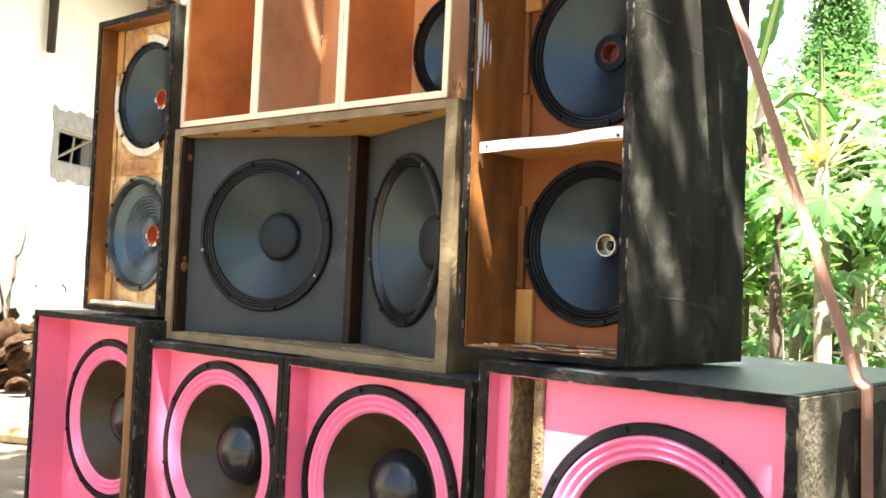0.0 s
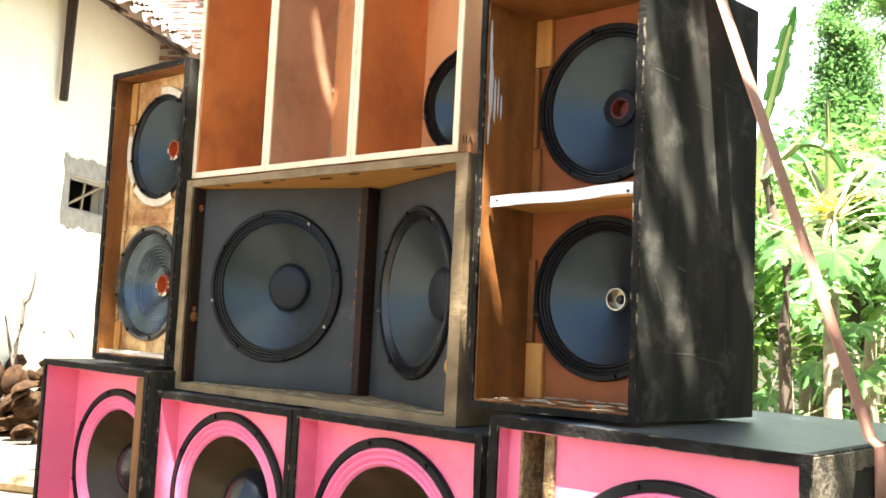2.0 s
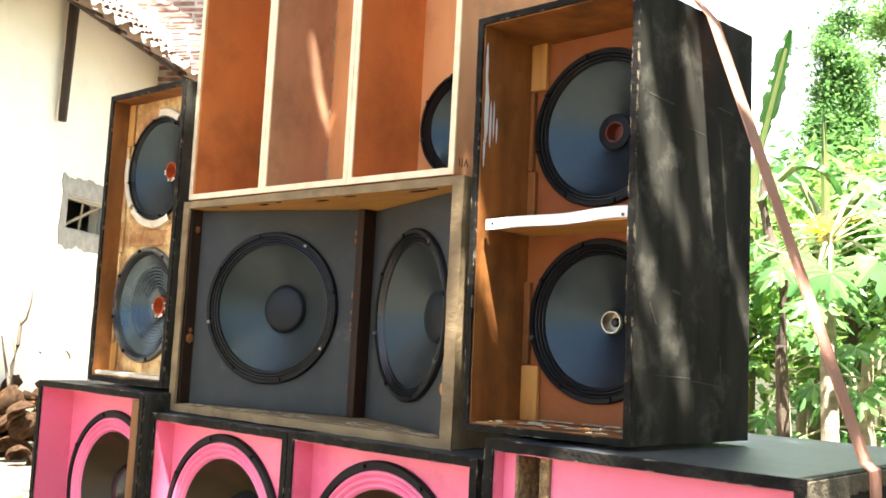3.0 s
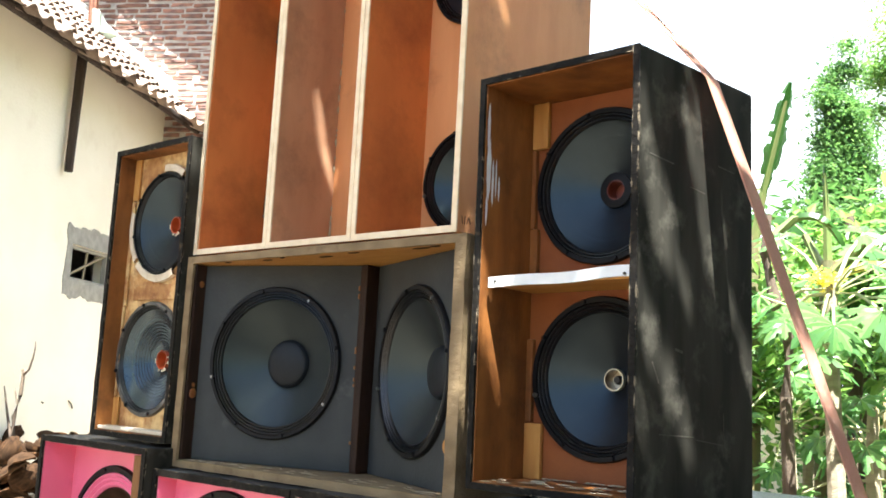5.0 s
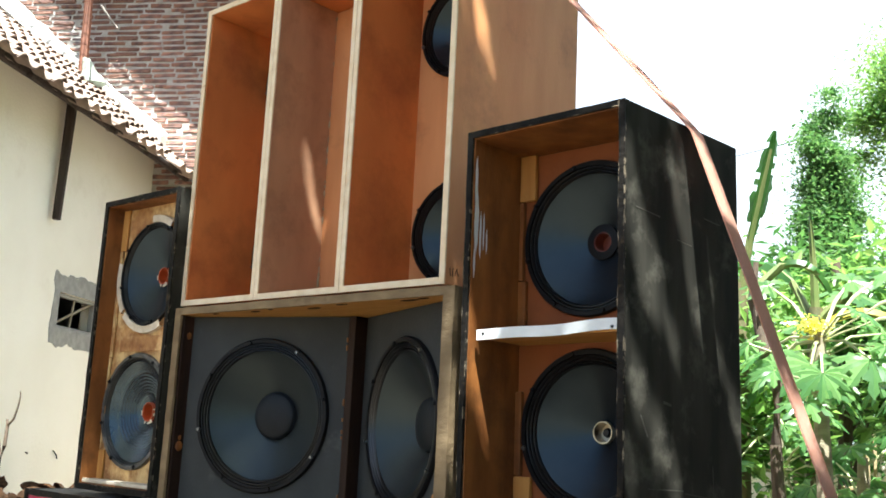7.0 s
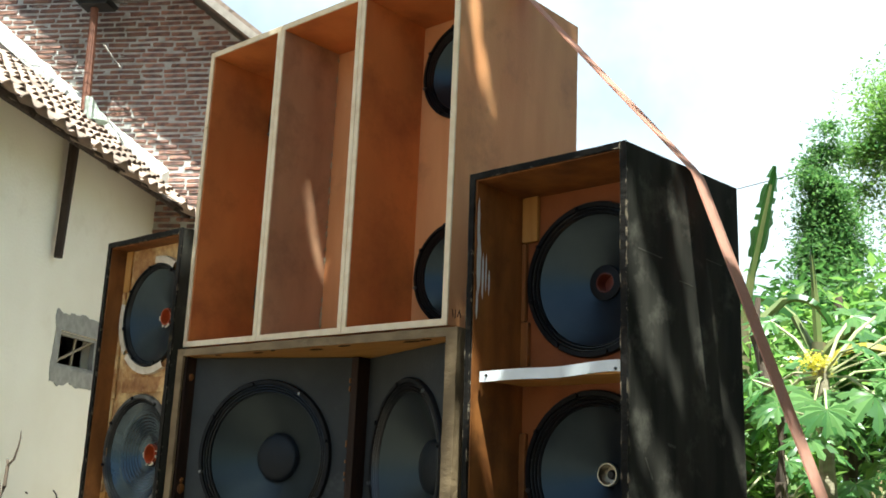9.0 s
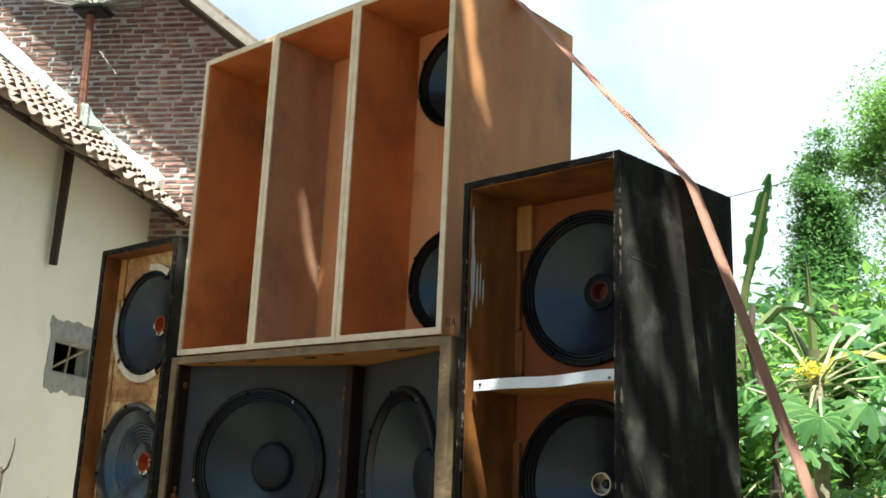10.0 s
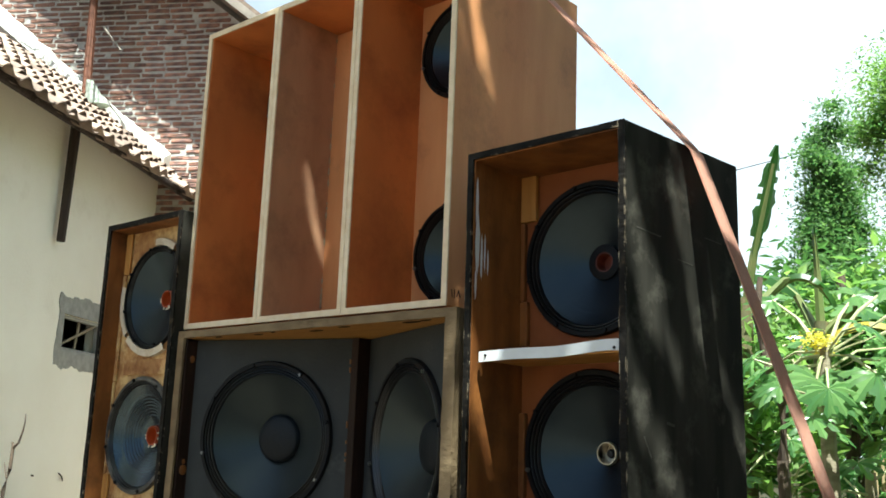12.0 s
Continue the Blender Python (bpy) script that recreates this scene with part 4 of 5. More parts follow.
def house():
    ob = thing("village_house", (-4.85, 2.115, GROUND - 0.018), "cream plastered village house with clay tile lean-to and brick gable", "house", turn=HOUSE_TURN)
    H = HOUSE
    # plastered wall with its window opening: four pieces round it
    bm = bmesh.new()
    wy0, wy1, wz0, wz1 = 0.0, 0.66, 1.68, 1.97
    for y0, y1, z0, z1 in ((-6.0, wy0, 0, 3.6), (wy1, END, 0, 3.6), (wy0, wy1, 0, wz0), (wy0, wy1, wz1, 3.6)):
        add_box(bm, -0.15, 0.0, y0, y1, z0, z1)
    bmesh.ops.remove_doubles(bm, verts=bm.verts, dist=0.0005)
    part("plastered_wall", bm, PLASTER, ob, "cream lime-plastered wall", H)
    # rough cement round the window
    rnd = random.Random(11)
    bm = bmesh.new()
    inner, outer = [], []
    corners = [(wy0, wz0), (wy1, wz0), (wy1, wz1), (wy0, wz1)]
    grow = [(-0.08, 1.55), (0.74, 1.55), (0.74, 2.12), (-0.08, 2.12)]
    for k in range(4):
        for i in range(40):
            u = i / 40
            oy, oz = grow[k][0] * (1 - u) + grow[(k + 1) % 4][0] * u, grow[k][1] * (1 - u) + grow[(k + 1) % 4][1] * u
            inner.append((corners[k][0] * (1 - u) + corners[(k + 1) % 4][0] * u, corners[k][1] * (1 - u) + corners[(k + 1) % 4][1] * u))
            outer.append((oy + 0.030 * noise.noise((oy * 7, oz * 7, 1)) + rnd.uniform(-0.006, 0.006), oz + 0.035 * noise.noise((oy * 7, oz * 7, 5)) + rnd.uniform(-0.008, 0.008)))
    rings = [[bm.verts.new((x, y, z)) for y, z in ring] for x, ring in ((0.0, outer), (0.006, outer), (0.014, inner), (0.0, inner))]
    for p, q in zip(rings, rings[1:]):
        for i in range(160):
            bm.faces.new((p[i], p[(i + 1) % 160], q[(i + 1) % 160], q[i]))
    part("cement_surround", bm, CEMENT, ob, "rough grey cement window surround", H)
    bm = bmesh.new()
    for y0, y1, z0, z1 in ((wy0 + 0.002, wy0 + 0.03, wz0 + 0.002, wz1 - 0.002), (wy1 - 0.03, wy1 - 0.002, wz0 + 0.002, wz1 - 0.002), (wy0 + 0.03, wy1 - 0.03, wz0 + 0.002, wz0 + 0.028), (wy0 + 0.03, wy1 - 0.03, wz1 - 0.028, wz1 - 0.002)):
        add_box(bm, -0.06, -0.02, y0, y1, z0, z1)
    win = part("window", bm, CEMENT, ob, "small unglazed window with crossed sticks", H)
    for y0, z0, y1, z1 in ((0.03, 1.71, 0.63, 1.95), (0.30, 1.70, 0.34, 1.95)):
        bm = bmesh.new()
        add_tube(bm, [(-0.045, y0, z0), (-0.045, y1, z1)], [0.011, 0.011], 6)
        part("stick", bm, PALE_BARK, win, "", H)
    # back of the room, coloured dark so the window opening looks unlit
    bm = bmesh.new()
    add_box(bm, -2.75, -2.70, -5.9, END, 0.0, 5.8)
    part("dark_window_back", bm, OLD_TIMBER, ob, "", H)
    # a bent nail and a sliver left in the plaster
    for pts in (((0.0, 0.22 - 0.02, 0.69 + 0.03), (0.02, 0.22, 0.69), (0.015, 0.22 + 0.025, 0.69 - 0.03)), ((0.0, -0.20, 0.70 + 0.01), (0.018, -0.20 + 0.008, 0.70))):
        bm = bmesh.new()
        add_tube(bm, list(pts), [0.006] * len(pts), 6)
        part("nail", bm, OLD_TIMBER, ob, "", H)
    # lean-to timber
    slope, top = 0.80, 3.66

    def roof_z(x):
        return top - slope * x
    bm = bmesh.new()
    add_tube(bm, [(0.06, -0.24, roof_z(0.06) - 0.16), (0.06, -0.27, 2.50)], [0.042, 0.034], 7)
    part("eave_post", bm, OLD_TIMBER, ob, "dark old timber strut under the eave", H)
    for y in [-5.7 + 0.62 * i for i in range(12)]:
        bm = bmesh.new()
        add_tube(bm, [(0.40, y, roof_z(0.40) - 0.085), (-2.6, y, roof_z(-2.6) - 0.085)], [0.024, 0.024], 6)
        part("rafter", bm, OLD_TIMBER, ob, "", H)
    # dark sheet added under the tiles to keep daylight out of the room
    bm = bmesh.new()
    vs = [bm.verts.new((x, y, roof_z(x) + dz)) for dz in (-0.06, -0.03) for x, y in ((0.44, -5.9), (0.44, END), (-2.7, END), (-2.7, -5.9))]
    for f in ((0, 1, 2, 3), (4, 7, 6, 5), (0, 4, 5, 1), (1, 5, 6, 2), (2, 6, 7, 3), (3, 7, 4, 0)):
        bm.faces.new([vs[i] for i in f])
    part("roof_boarding", bm, OLD_TIMBER, ob, "", H)
    # unseen wall added to close the room's open end
    bm = bmesh.new()
    add_box(bm, -2.7, -0.15, -5.98, -5.9, 0, 5.7)
    part("end_wall", bm, PLASTER, ob, "", H)
    bm = bmesh.new()
    add_tube(bm, [(0.34, -5.9, roof_z(0.34) - 0.09), (0.34, -3, roof_z(0.34) - 0.10), (0.34, 0, roof_z(0.34) - 0.085), (0.34, END, roof_z(0.34) - 0.095)], [0.03] * 4, 8)
    part("eave_beam", bm, OLD_TIMBER, ob, "", H)
    # flashing where the lean-to meets the gable
    bm = bmesh.new()
    k = 24
    rnd = random.Random(5)
    strips = []
    for i in range(k + 1):
        x = 0.10 - 2.6 * i / k
        w, up = 0.15 + rnd.uniform(-0.02, 0.03), 0.16 + rnd.uniform(-0.015, 0.02)
        strips.append([bm.verts.new(c) for c in ((x, END - w, roof_z(x) + 0.085), (x, END - 0.01, roof_z(x) + up), (x, END - 0.01, roof_z(x) - 0.02), (x, END - w, roof_z(x) - 0.02))])
    for p, q in zip(strips, strips[1:]):
        for i in range(4):
            bm.faces.new((p[i], p[(i + 1) % 4], q[(i + 1) % 4], q[i]))
    bm.faces.new(strips[0]), bm.faces.new(strips[-1][::-1])
    part("flashing", bm, LIME, ob, "white lime flashing", H)
    # gable wall core behind its bricks
    rake, peak_x, peak_z, over = 0.79, -3.2, 8.20, 0.64
    bm = bmesh.new()
    outline = [(2.0, 0.0), (2.0, peak_z - rake * (2.0 - peak_x) - 0.02), (peak_x, peak_z - 0.02), (-8.4, peak_z - rake * 5.2 - 0.02), (-8.4, 0.0)]
    fr = [bm.verts.new((x, END - 0.010, z)) for x, z in outline]
    bk = [bm.verts.new((x, END + 0.25, z)) for x, z in outline]
    bm.faces.new(fr[::-1]), bm.faces.new(bk)
    for i in range(5):
        j = (i + 1) % 5
        bm.faces.new((fr[i], fr[j], bk[j], bk[i]))
    core = part("gable_wall", bm, MORTAR, ob, "red brick gable wall with thick grey mortar", H)
    # main roof: slabs, barge boards
    for sgn, x_end in ((1, 2.7), (-1, -9.1)):
        z_end = peak_z - rake * abs(x_end - peak_x)
        bm = bmesh.new()
        for y0, y1, off, th in ((END - over, END + 9.0, 0.05, 0.07),):
            vs = [bm.verts.new(c) for c in ((peak_x, y0, peak_z + off), (x_end, y0, z_end + off), (x_end, y1, z_end + off), (peak_x, y1, peak_z + off),
                                            (peak_x, y0, peak_z + off + th), (x_end, y0, z_end + off + th), (x_end, y1, z_end + off + th), (peak_x, y1, peak_z + off + th))]
            for f in ((0, 3, 2, 1), (4, 5, 6, 7), (0, 1, 5, 4), (1, 2, 6, 5), (2, 3, 7, 6), (3, 0, 4, 7)):
                bm.faces.new([vs[i] for i in f])
        part("main_roof", bm, TILE, ob, "weathered clay tile roof", H)
        bm = bmesh.new()
        vs = [bm.verts.new(c) for c in ((peak_x, END - over - 0.03, peak_z - 0.02), (x_end, END - over - 0.03, z_end - 0.02), (x_end, END - over - 0.03, z_end + 0.07), (peak_x, END - over - 0.03, peak_z + 0.07),
                                        (peak_x, END - over - 0.002, peak_z - 0.02), (x_end, END - over - 0.002, z_end - 0.02), (x_end, END - over - 0.002, z_end + 0.07), (peak_x, END - over - 0.002, peak_z + 0.07))]
        for f in ((0, 1, 2, 3), (4, 7, 6, 5), (0, 4, 5, 1), (1, 5, 6, 2), (2, 6, 7, 3), (3, 7, 4, 0)):
            bm.faces.new([vs[i] for i in f])
        part("barge_board", bm, BARGE, ob, "grey weathered barge board", H)
    for x in (-0.3, 1.6):
        z = peak_z - rake * (x - peak_x)
        bm = bmesh.new()
        add_box(bm, x - 0.04, x + 0.04, END - over, END + 0.02, z - 0.10, z + 0.03)
        part("purlin_end", bm, OLD_TIMBER, ob, "", H)
    return ob, core, roof_z, (rake, peak_x, peak_z)


HOUSE_OB, GABLE, LEAN_Z, GABLE_ROOF = house()


# ---- satellite dish on the lean-to ----
def dish():
    ob = thing("satellite_dish", HOUSE @ Vector((-0.66, END - 0.35, LEAN_Z(-0.66))), "large faded satellite dish on a rusty pole", "satellite dish")
    bm = bmesh.new()
    add_tube(bm, [(-0.66, END - 0.35, LEAN_Z(-0.66) - 0.05), (-0.70, END - 0.35, 5.32)], [0.045, 0.04], 10)
    part("pole", bm, RUST, ob, "rusty steel pole", HOUSE)
    # pale sheeting bound round the pole's foot
    bm = bmesh.new()
    rnd = random.Random(2)
    rows = []
    for k, (z, r) in enumerate(((0.14, 0.050), (0.09, 0.060), (0.03, 0.075), (-0.02, 0.10), (-0.06, 0.12))):
        rows.append([bm.verts.new((-0.66 + 0.06 * k * 0.5 + r * math.cos(q) * rnd.uniform(0.85, 1.15), END - 0.35 + r * 0.8 * math.sin(q), LEAN_Z(-0.66) + 0.06 + z - 0.6 * max(0, k - 1) * 0.03)) for q in [i * math.pi / 6 for i in range(12)]])
    for p, q in zip(rows, rows[1:]):
        for i in range(12):
            bm.faces.new((p[i], p[(i + 1) % 12], q[(i + 1) % 12], q[i]))
    bm.faces.new(rows[0]), bm.faces.new(rows[-1])
    part("sheeting", bm, DISH, ob, "pale plastic sheeting", HOUSE)
    bm = bmesh.new()
    add_tube(bm, [(-0.55, END - 0.36, 4.93), (-0.33, END - 0.40, 4.667)], [0.012, 0.012], 6)
    part("stay", bm, BARGE, ob, "", HOUSE)
    bm = bmesh.new()
    add_box(bm, -0.86, -0.50, END - 0.48, END - 0.22, 5.33, 5.40)
    bmesh.ops.bevel(bm, geom=bm.edges[:], offset=0.03, segments=2, affect="EDGES")
    part("mount", bm, DARK_METAL, ob, "", HOUSE)
    bm = bmesh.new()
    add_lathe(bm, [(0.05 + 0.90 * i / 18, -0.22 * ((0.05 + 0.90 * i / 18) / 0.95) ** 2) for i in range(19)], 90)
    bmesh.ops.wireframe(bm, faces=bm.faces, thickness=0.009, use_replace=True, use_boundary=True, use_even_offset=False)
    tilt = HOUSE @ Matrix.Translation((-0.68, END - 0.35, 5.44)) @ Matrix.Rotation(radians(-78), 4, "X")
    bowl = part("bowl", bm, DISH, ob, "faded grey-green dish bowl", tilt, True)
    for i in range(16):
        q = 2 * math.pi * i / 16
        bm = bmesh.new()
        add_tube(bm, [(0.95 * u * math.cos(q), -0.22 * u * u + 0.016, 0.95 * u * math.sin(q)) for u in (0.08, 0.4, 0.7, 1.0)], [0.010] * 4, 5)
        part("rib", bm, BARGE, bowl, "", tilt)


dish()


# ---- coconut husks, dead branch and log beside the wall ----
def husk_pile():
    rnd = random.Random(21)
    for i in range(72):
        r = rnd.uniform(0.07, 0.105)
        layer = i % 5
        x = -3.75 + rnd.uniform(-0.55, 0.28) + layer * -0.05
        y = 1.45 + rnd.uniform(-0.22, 0.5)
        wide = rnd.uniform(0.9, 1.5)
        bm = bmesh.new()
        nu, nv = 12, 9
        skins = []
        for thick in (0.0, 0.022):
            skin = []
            for p in range(nu + 1):
                u = -1 + 2 * p / nu
                line = []
                for q in range(nv + 1):
                    v = wide * (-1 + 2 * q / nv) * (1 - 0.75 * u ** 4)
                    rr = (r - thick) * math.sqrt(max(0.0, 1 - 0.93 * u * u)) * (1 + 0.10 * noise.noise((u * 3, v * 5, i + thick)))
                    line.append(bm.verts.new((rr * math.cos(v), rr * math.sin(v), r * 1.35 * u)))
                skin.append(line)
            skins.append(skin)
        for k, skin in enumerate(skins):
            for p in range(nu):
                for q in range(nv):
                    bm.faces.new((skin[p][q], skin[p + 1][q], skin[p + 1][q + 1], skin[p][q + 1]))
        s0, s1 = skins
        for p in range(nu):
            for q in (0, nv):
                bm.faces.new((s0[p][q], s0[p + 1][q], s1[p + 1][q], s1[p][q]))
        for q in range(nv):
            for p in (0, nu):
                bm.faces.new((s0[p][q], s0[p][q + 1], s1[p][q + 1], s1[p][q]))
        m = Matrix.Translation((x, y, GROUND + r * 0.8 + layer * 0.085)) @ Euler((rnd.uniform(0, 6), rnd.uniform(0, 6), rnd.uniform(0, 6))).to_matrix().to_4x4()
        ob = part("coconut_husk", bm, HUSK, None, m=m, smooth=True)
        tagged(ob, "dry split brown coconut husk heaped by the wall", "coconut husk", "coconut husks by the wall")


husk_pile()


def dead_branch():
    ob = thing("dead_branch", (-4.0, 1.42, GROUND), "thin dry dead branch standing among coconut husks", "branch")
    for pts, rad in (([(-4.0, 1.42, GROUND), (-4.05, 1.40, -0.02), (-4.0, 1.40, 0.12), (-4.01, 1.40, 0.25), (-3.95, 1.40, 0.40), (-3.94, 1.40, 0.54), (-3.96, 1.40, 0.57)], [0.024, 0.021, 0.017, 0.016, 0.013, 0.011, 0.008]),
                     ([(-3.945, 1.40, 0.53), (-3.87, 1.40, 0.57), (-3.83, 1.40, 0.65), (-3.815, 1.40, 0.71), (-3.82, 1.40, 0.76)], [0.010, 0.008, 0.006, 0.005, 0.003]),
                     ([(-4.02, 1.40, 0.10), (-4.12, 1.40, 0.28), (-4.16, 1.38, 0.45)], [0.012, 0.009, 0.004]),
                     ([(-3.98, 1.40, 0.33), (-4.03, 1.40, 0.42), (-4.04, 1.40, 0.44)], [0.006, 0.005, 0.003])):
        bm = bmesh.new()
        add_tube(bm, pts, rad, 7)
        part("limb", bm, TWIG, ob, "", smooth=True)


dead_branch()


def log():
    bm = bmesh.new()
    add_tube(bm, [(-2.45, 0.30, GROUND + 0.05), (-2.0, 0.50, GROUND + 0.055), (-1.55, 0.72, GROUND + 0.05)], [0.05, 0.055, 0.05], 10)
    tagged(part("log", bm, BAMBOO, None, smooth=True), "pale yellowish cut stem lying on the ground", "log")


log()


# ---- plants ----
def leaf_mesh(name, centres, sizes, mat, seed, droop=0.3, aspect=0.42):
    """Many small folded leaves: each a pair of triangles pairs along a midrib."""
    rng = np.random.default_rng(seed)
    n = len(centres)
    way = rng.normal(size=(n, 3))
    way[:, 2] = way[:, 2] * 0.5 - droop
    way /= np.linalg.norm(way, axis=1)[:, None]
    side = np.cross(way, rng.normal(size=(n, 3)) * 0.45 + np.array([0, 0, 1.0]))
    side /= np.linalg.norm(side, axis=1)[:, None] + 1e-9
    up = np.cross(side, way)
    s = np.asarray(sizes)[:, None]
    base = centres - way * s * 0.5
    tip = centres + way * s * 0.5
    a = centres + side * s * aspect * 0.5 + up * s * 0.08
    b = centres - side * s * aspect * 0.5 + up * s * 0.08
    verts = np.stack([base, a, tip, b], axis=1).reshape(-1, 3)
    faces = []
    for i in range(n):
        k = 4 * i
        faces.append((k, k + 1, k + 2))
        faces.append((k, k + 2, k + 3))
    me = bpy.data.meshes.new(name)
    me.from_pydata(verts.tolist(), [], faces)
    me.materials.append(mat)
    return me


def clumps(rng, centre, radius, count, leaves, spread):
    """Leaf places: clumps inside an uneven ellipsoid."""
    c = np.asarray(centre)
    r = np.asarray(radius)
    p = rng.normal(size=(count, 3))
    p /= np.linalg.norm(p, axis=1)[:, None]
    p *= (rng.random((count, 1)) ** 0.45)
    heads = c + p * r
    out = np.repeat(heads, leaves, axis=0) + rng.normal(size=(count * leaves, 3)) * spread
    return heads, out


def tufts(rng, centre, radius, count, leaves, spread, seed):
    """Leaf places in flat tufts on boughs of very unequal reach, open between."""
    c, r = np.asarray(centre), np.asarray(radius)
    p = rng.normal(size=(count, 3))
    p /= np.linalg.norm(p, axis=1)[:, None]
    reach = np.array([0.75 + 0.75 * noise.noise(Vector(q) * 2.1 + Vector((seed, 0, 0))) for q in p])
    p *= (rng.random(count) ** 0.5 * reach)[:, None]
    heads = c + p * r
    size = np.repeat(rng.uniform(0.5, 1.35, count), leaves)[:, None]
    out = np.repeat(heads, leaves, axis=0) + rng.normal(size=(count * leaves, 3)) * spread * size * np.array([1.15, 1.15, 0.6])
    return heads, out


def sun_gaps(pts, sizes, gaps):
    """Keeps the leaves that do not stand between the sun and the open streaks."""
    s = np.array(SUN_WAY)
    keep = np.ones(len(pts), bool)
    for p, q, w in gaps:
        p, q = np.array(p), np.array(q)
        flat = lambda v: v - np.outer(v @ s, s)
        a, d = flat(p[None])[0], flat((q - p)[None])[0]
        v = flat(pts) - a
        u = np.clip(v @ d / (d @ d + 1e-9), 0, 1)
        keep &= np.linalg.norm(v - u[:, None] * d, axis=1) > w + 0.30 * sizes
    return keep


def tree(name, base, height, centre, radius, mat, seed, label, count=70, leaves=60, spread=0.22, leaf=0.13, trunk=0.10, bark=None, limbs=7, uneven=False, covers=(), gaps=()):
    ob = thing(name, base, label, "tree")
    rng = np.random.default_rng(seed)
    heads, pts = tufts(rng, centre, radius, count, leaves, spread, seed) if uneven else clumps(rng, centre, radius, count, leaves, spread)
    rnd = random.Random(seed)
    bm = bmesh.new()
    b, c = Vector(base), Vector(centre)
    path = [b.lerp(c, u) + Vector((rnd.uniform(-1, 1), rnd.uniform(-1, 1), 0)) * 0.12 * u for u in (0, 0.25, 0.5, 0.75, 1.0)]
    path[0] = b
    add_tube(bm, path, [trunk * k for k in (1.2, 1.0, 0.8, 0.6, 0.35)], 9)
    tr = part("trunk", bm, bark or TWIG, ob, "", smooth=True)
    for i in range(limbs):
        start = path[2].lerp(path[4], rnd.random())
        end = Vector(heads[rnd.randrange(len(heads))])
        mid = start.lerp(end, 0.5) + Vector((0, 0, 0.15))
        if gaps:
            line = np.array([start.lerp(mid, k / 12) for k in range(13)] + [mid.lerp(end, k / 12) for k in range(13)])
            if not sun_gaps(line, np.full(len(line), 0.1), gaps).all():
                continue
        bm = bmesh.new()
        add_tube(bm, [start, mid, end], [trunk * 0.4, trunk * 0.25, trunk * 0.08], 6)
        part("limb", bm, bark or TWIG, tr, "", smooth=True)
    sizes = rng.uniform(leaf * 0.6, leaf * 1.3, len(pts))
    for corner, along, across, n in covers:
        # unseen small leaves added sunward of one surface to shade it
        at = np.array(corner) + rng.random((n, 1)) * np.array(along) + rng.random((n, 1)) * np.array(across)
        pts = np.concatenate([pts, at + np.array(SUN_WAY) * rng.uniform(3.3, 4.1, (n, 1))])
        sizes = np.concatenate([sizes, rng.uniform(leaf * 0.35, leaf * 0.7, n)])
    if gaps:
        keep = sun_gaps(pts, sizes, gaps)
        pts, sizes = pts[keep], sizes[keep]
    put("crown", leaf_mesh("crown", pts, sizes, mat, seed + 1), ob)
    return ob


def blade(bm, start, way, length, width, sag, tears=0, seed=0, curl=0.25):
    """A long banana leaf: a folded strip along an arching midrib, torn at the edges."""
    rnd = random.Random(seed)
    p, d = Vector(start), Vector(way).normalized()
    n = 18
    rows = []
    flat = d.cross(Vector((0, 0, 1)))
    flat = flat.normalized() if flat.length > 0.45 else (Vector((0.85, 0.5, 0)) - d * d.dot(Vector((0.85, 0.5, 0)))).normalized()
    for i in range(n + 1):
        u = i / n
        w = width * (math.sin(math.pi * min(1, u * 0.93 + 0.05)) ** 0.6) * 0.5
        up = flat.cross(d).normalized()
        ja, jb = (rnd.uniform(0.72, 1.0), rnd.uniform(0.72, 1.0)) if tears else (1, 1)
        rows.append([p + flat * w * ja - up * curl * w, p + flat * w * 0.5 + up * 0.02, p.copy(), p - flat * w * 0.5 + up * 0.02, p - flat * w * jb - up * curl * w])
        p = p + d * (length / n)
        d = (d + Vector((0, 0, -sag / n))).normalized()
    vs = [[bm.verts.new(c) for c in r] for r in rows]
    for a, b in zip(vs, vs[1:]):
        for i in range(4):
            if tears and i in (0, 3) and rnd.random() < tears:
                continue
            bm.faces.new((a[i], a[i + 1], b[i + 1], b[i]))
    return [r[2] for r in rows]


def banana(base, seed, label, leaves, trunk_h):
    """leaves: (way, length, width, sag, yellow)"""
    ob = thing("banana_plant", base, label, "banana plant")
    b = Vector(base)
    top = b + Vector((0.02, 0, trunk_h))
    bm = bmesh.new()
    add_tube(bm, [b, b.lerp(top, 0.4), b.lerp(top, 0.8), top], [0.075, 0.065, 0.055, 0.04], 12)
    part("pseudostem", bm, STEM, ob, "", smooth=True)
    for i, (way, length, width, sag, yellow) in enumerate(leaves):
        d = Vector(way).normalized()
        start = top + d * 0.25
        bm = bmesh.new()
        mid = blade(bm, start, d, length, width, sag, 0.22, seed + i)
        lf = part("leaf", bm, LEAF_YELLOW if yellow else LEAF_BANANA, ob, "yellowed drooping leaf" if yellow else "", smooth=True)
        bm = bmesh.new()
        add_tube(bm, [top - Vector((0, 0, 0.1)), start] + mid[3::4], [0.03, 0.024] + [0.016 * (1 - k / 6) + 0.004 for k in range(len(mid[3::4]))], 6)
        part("midrib", bm, STALK, lf, "", smooth=True)
    return ob


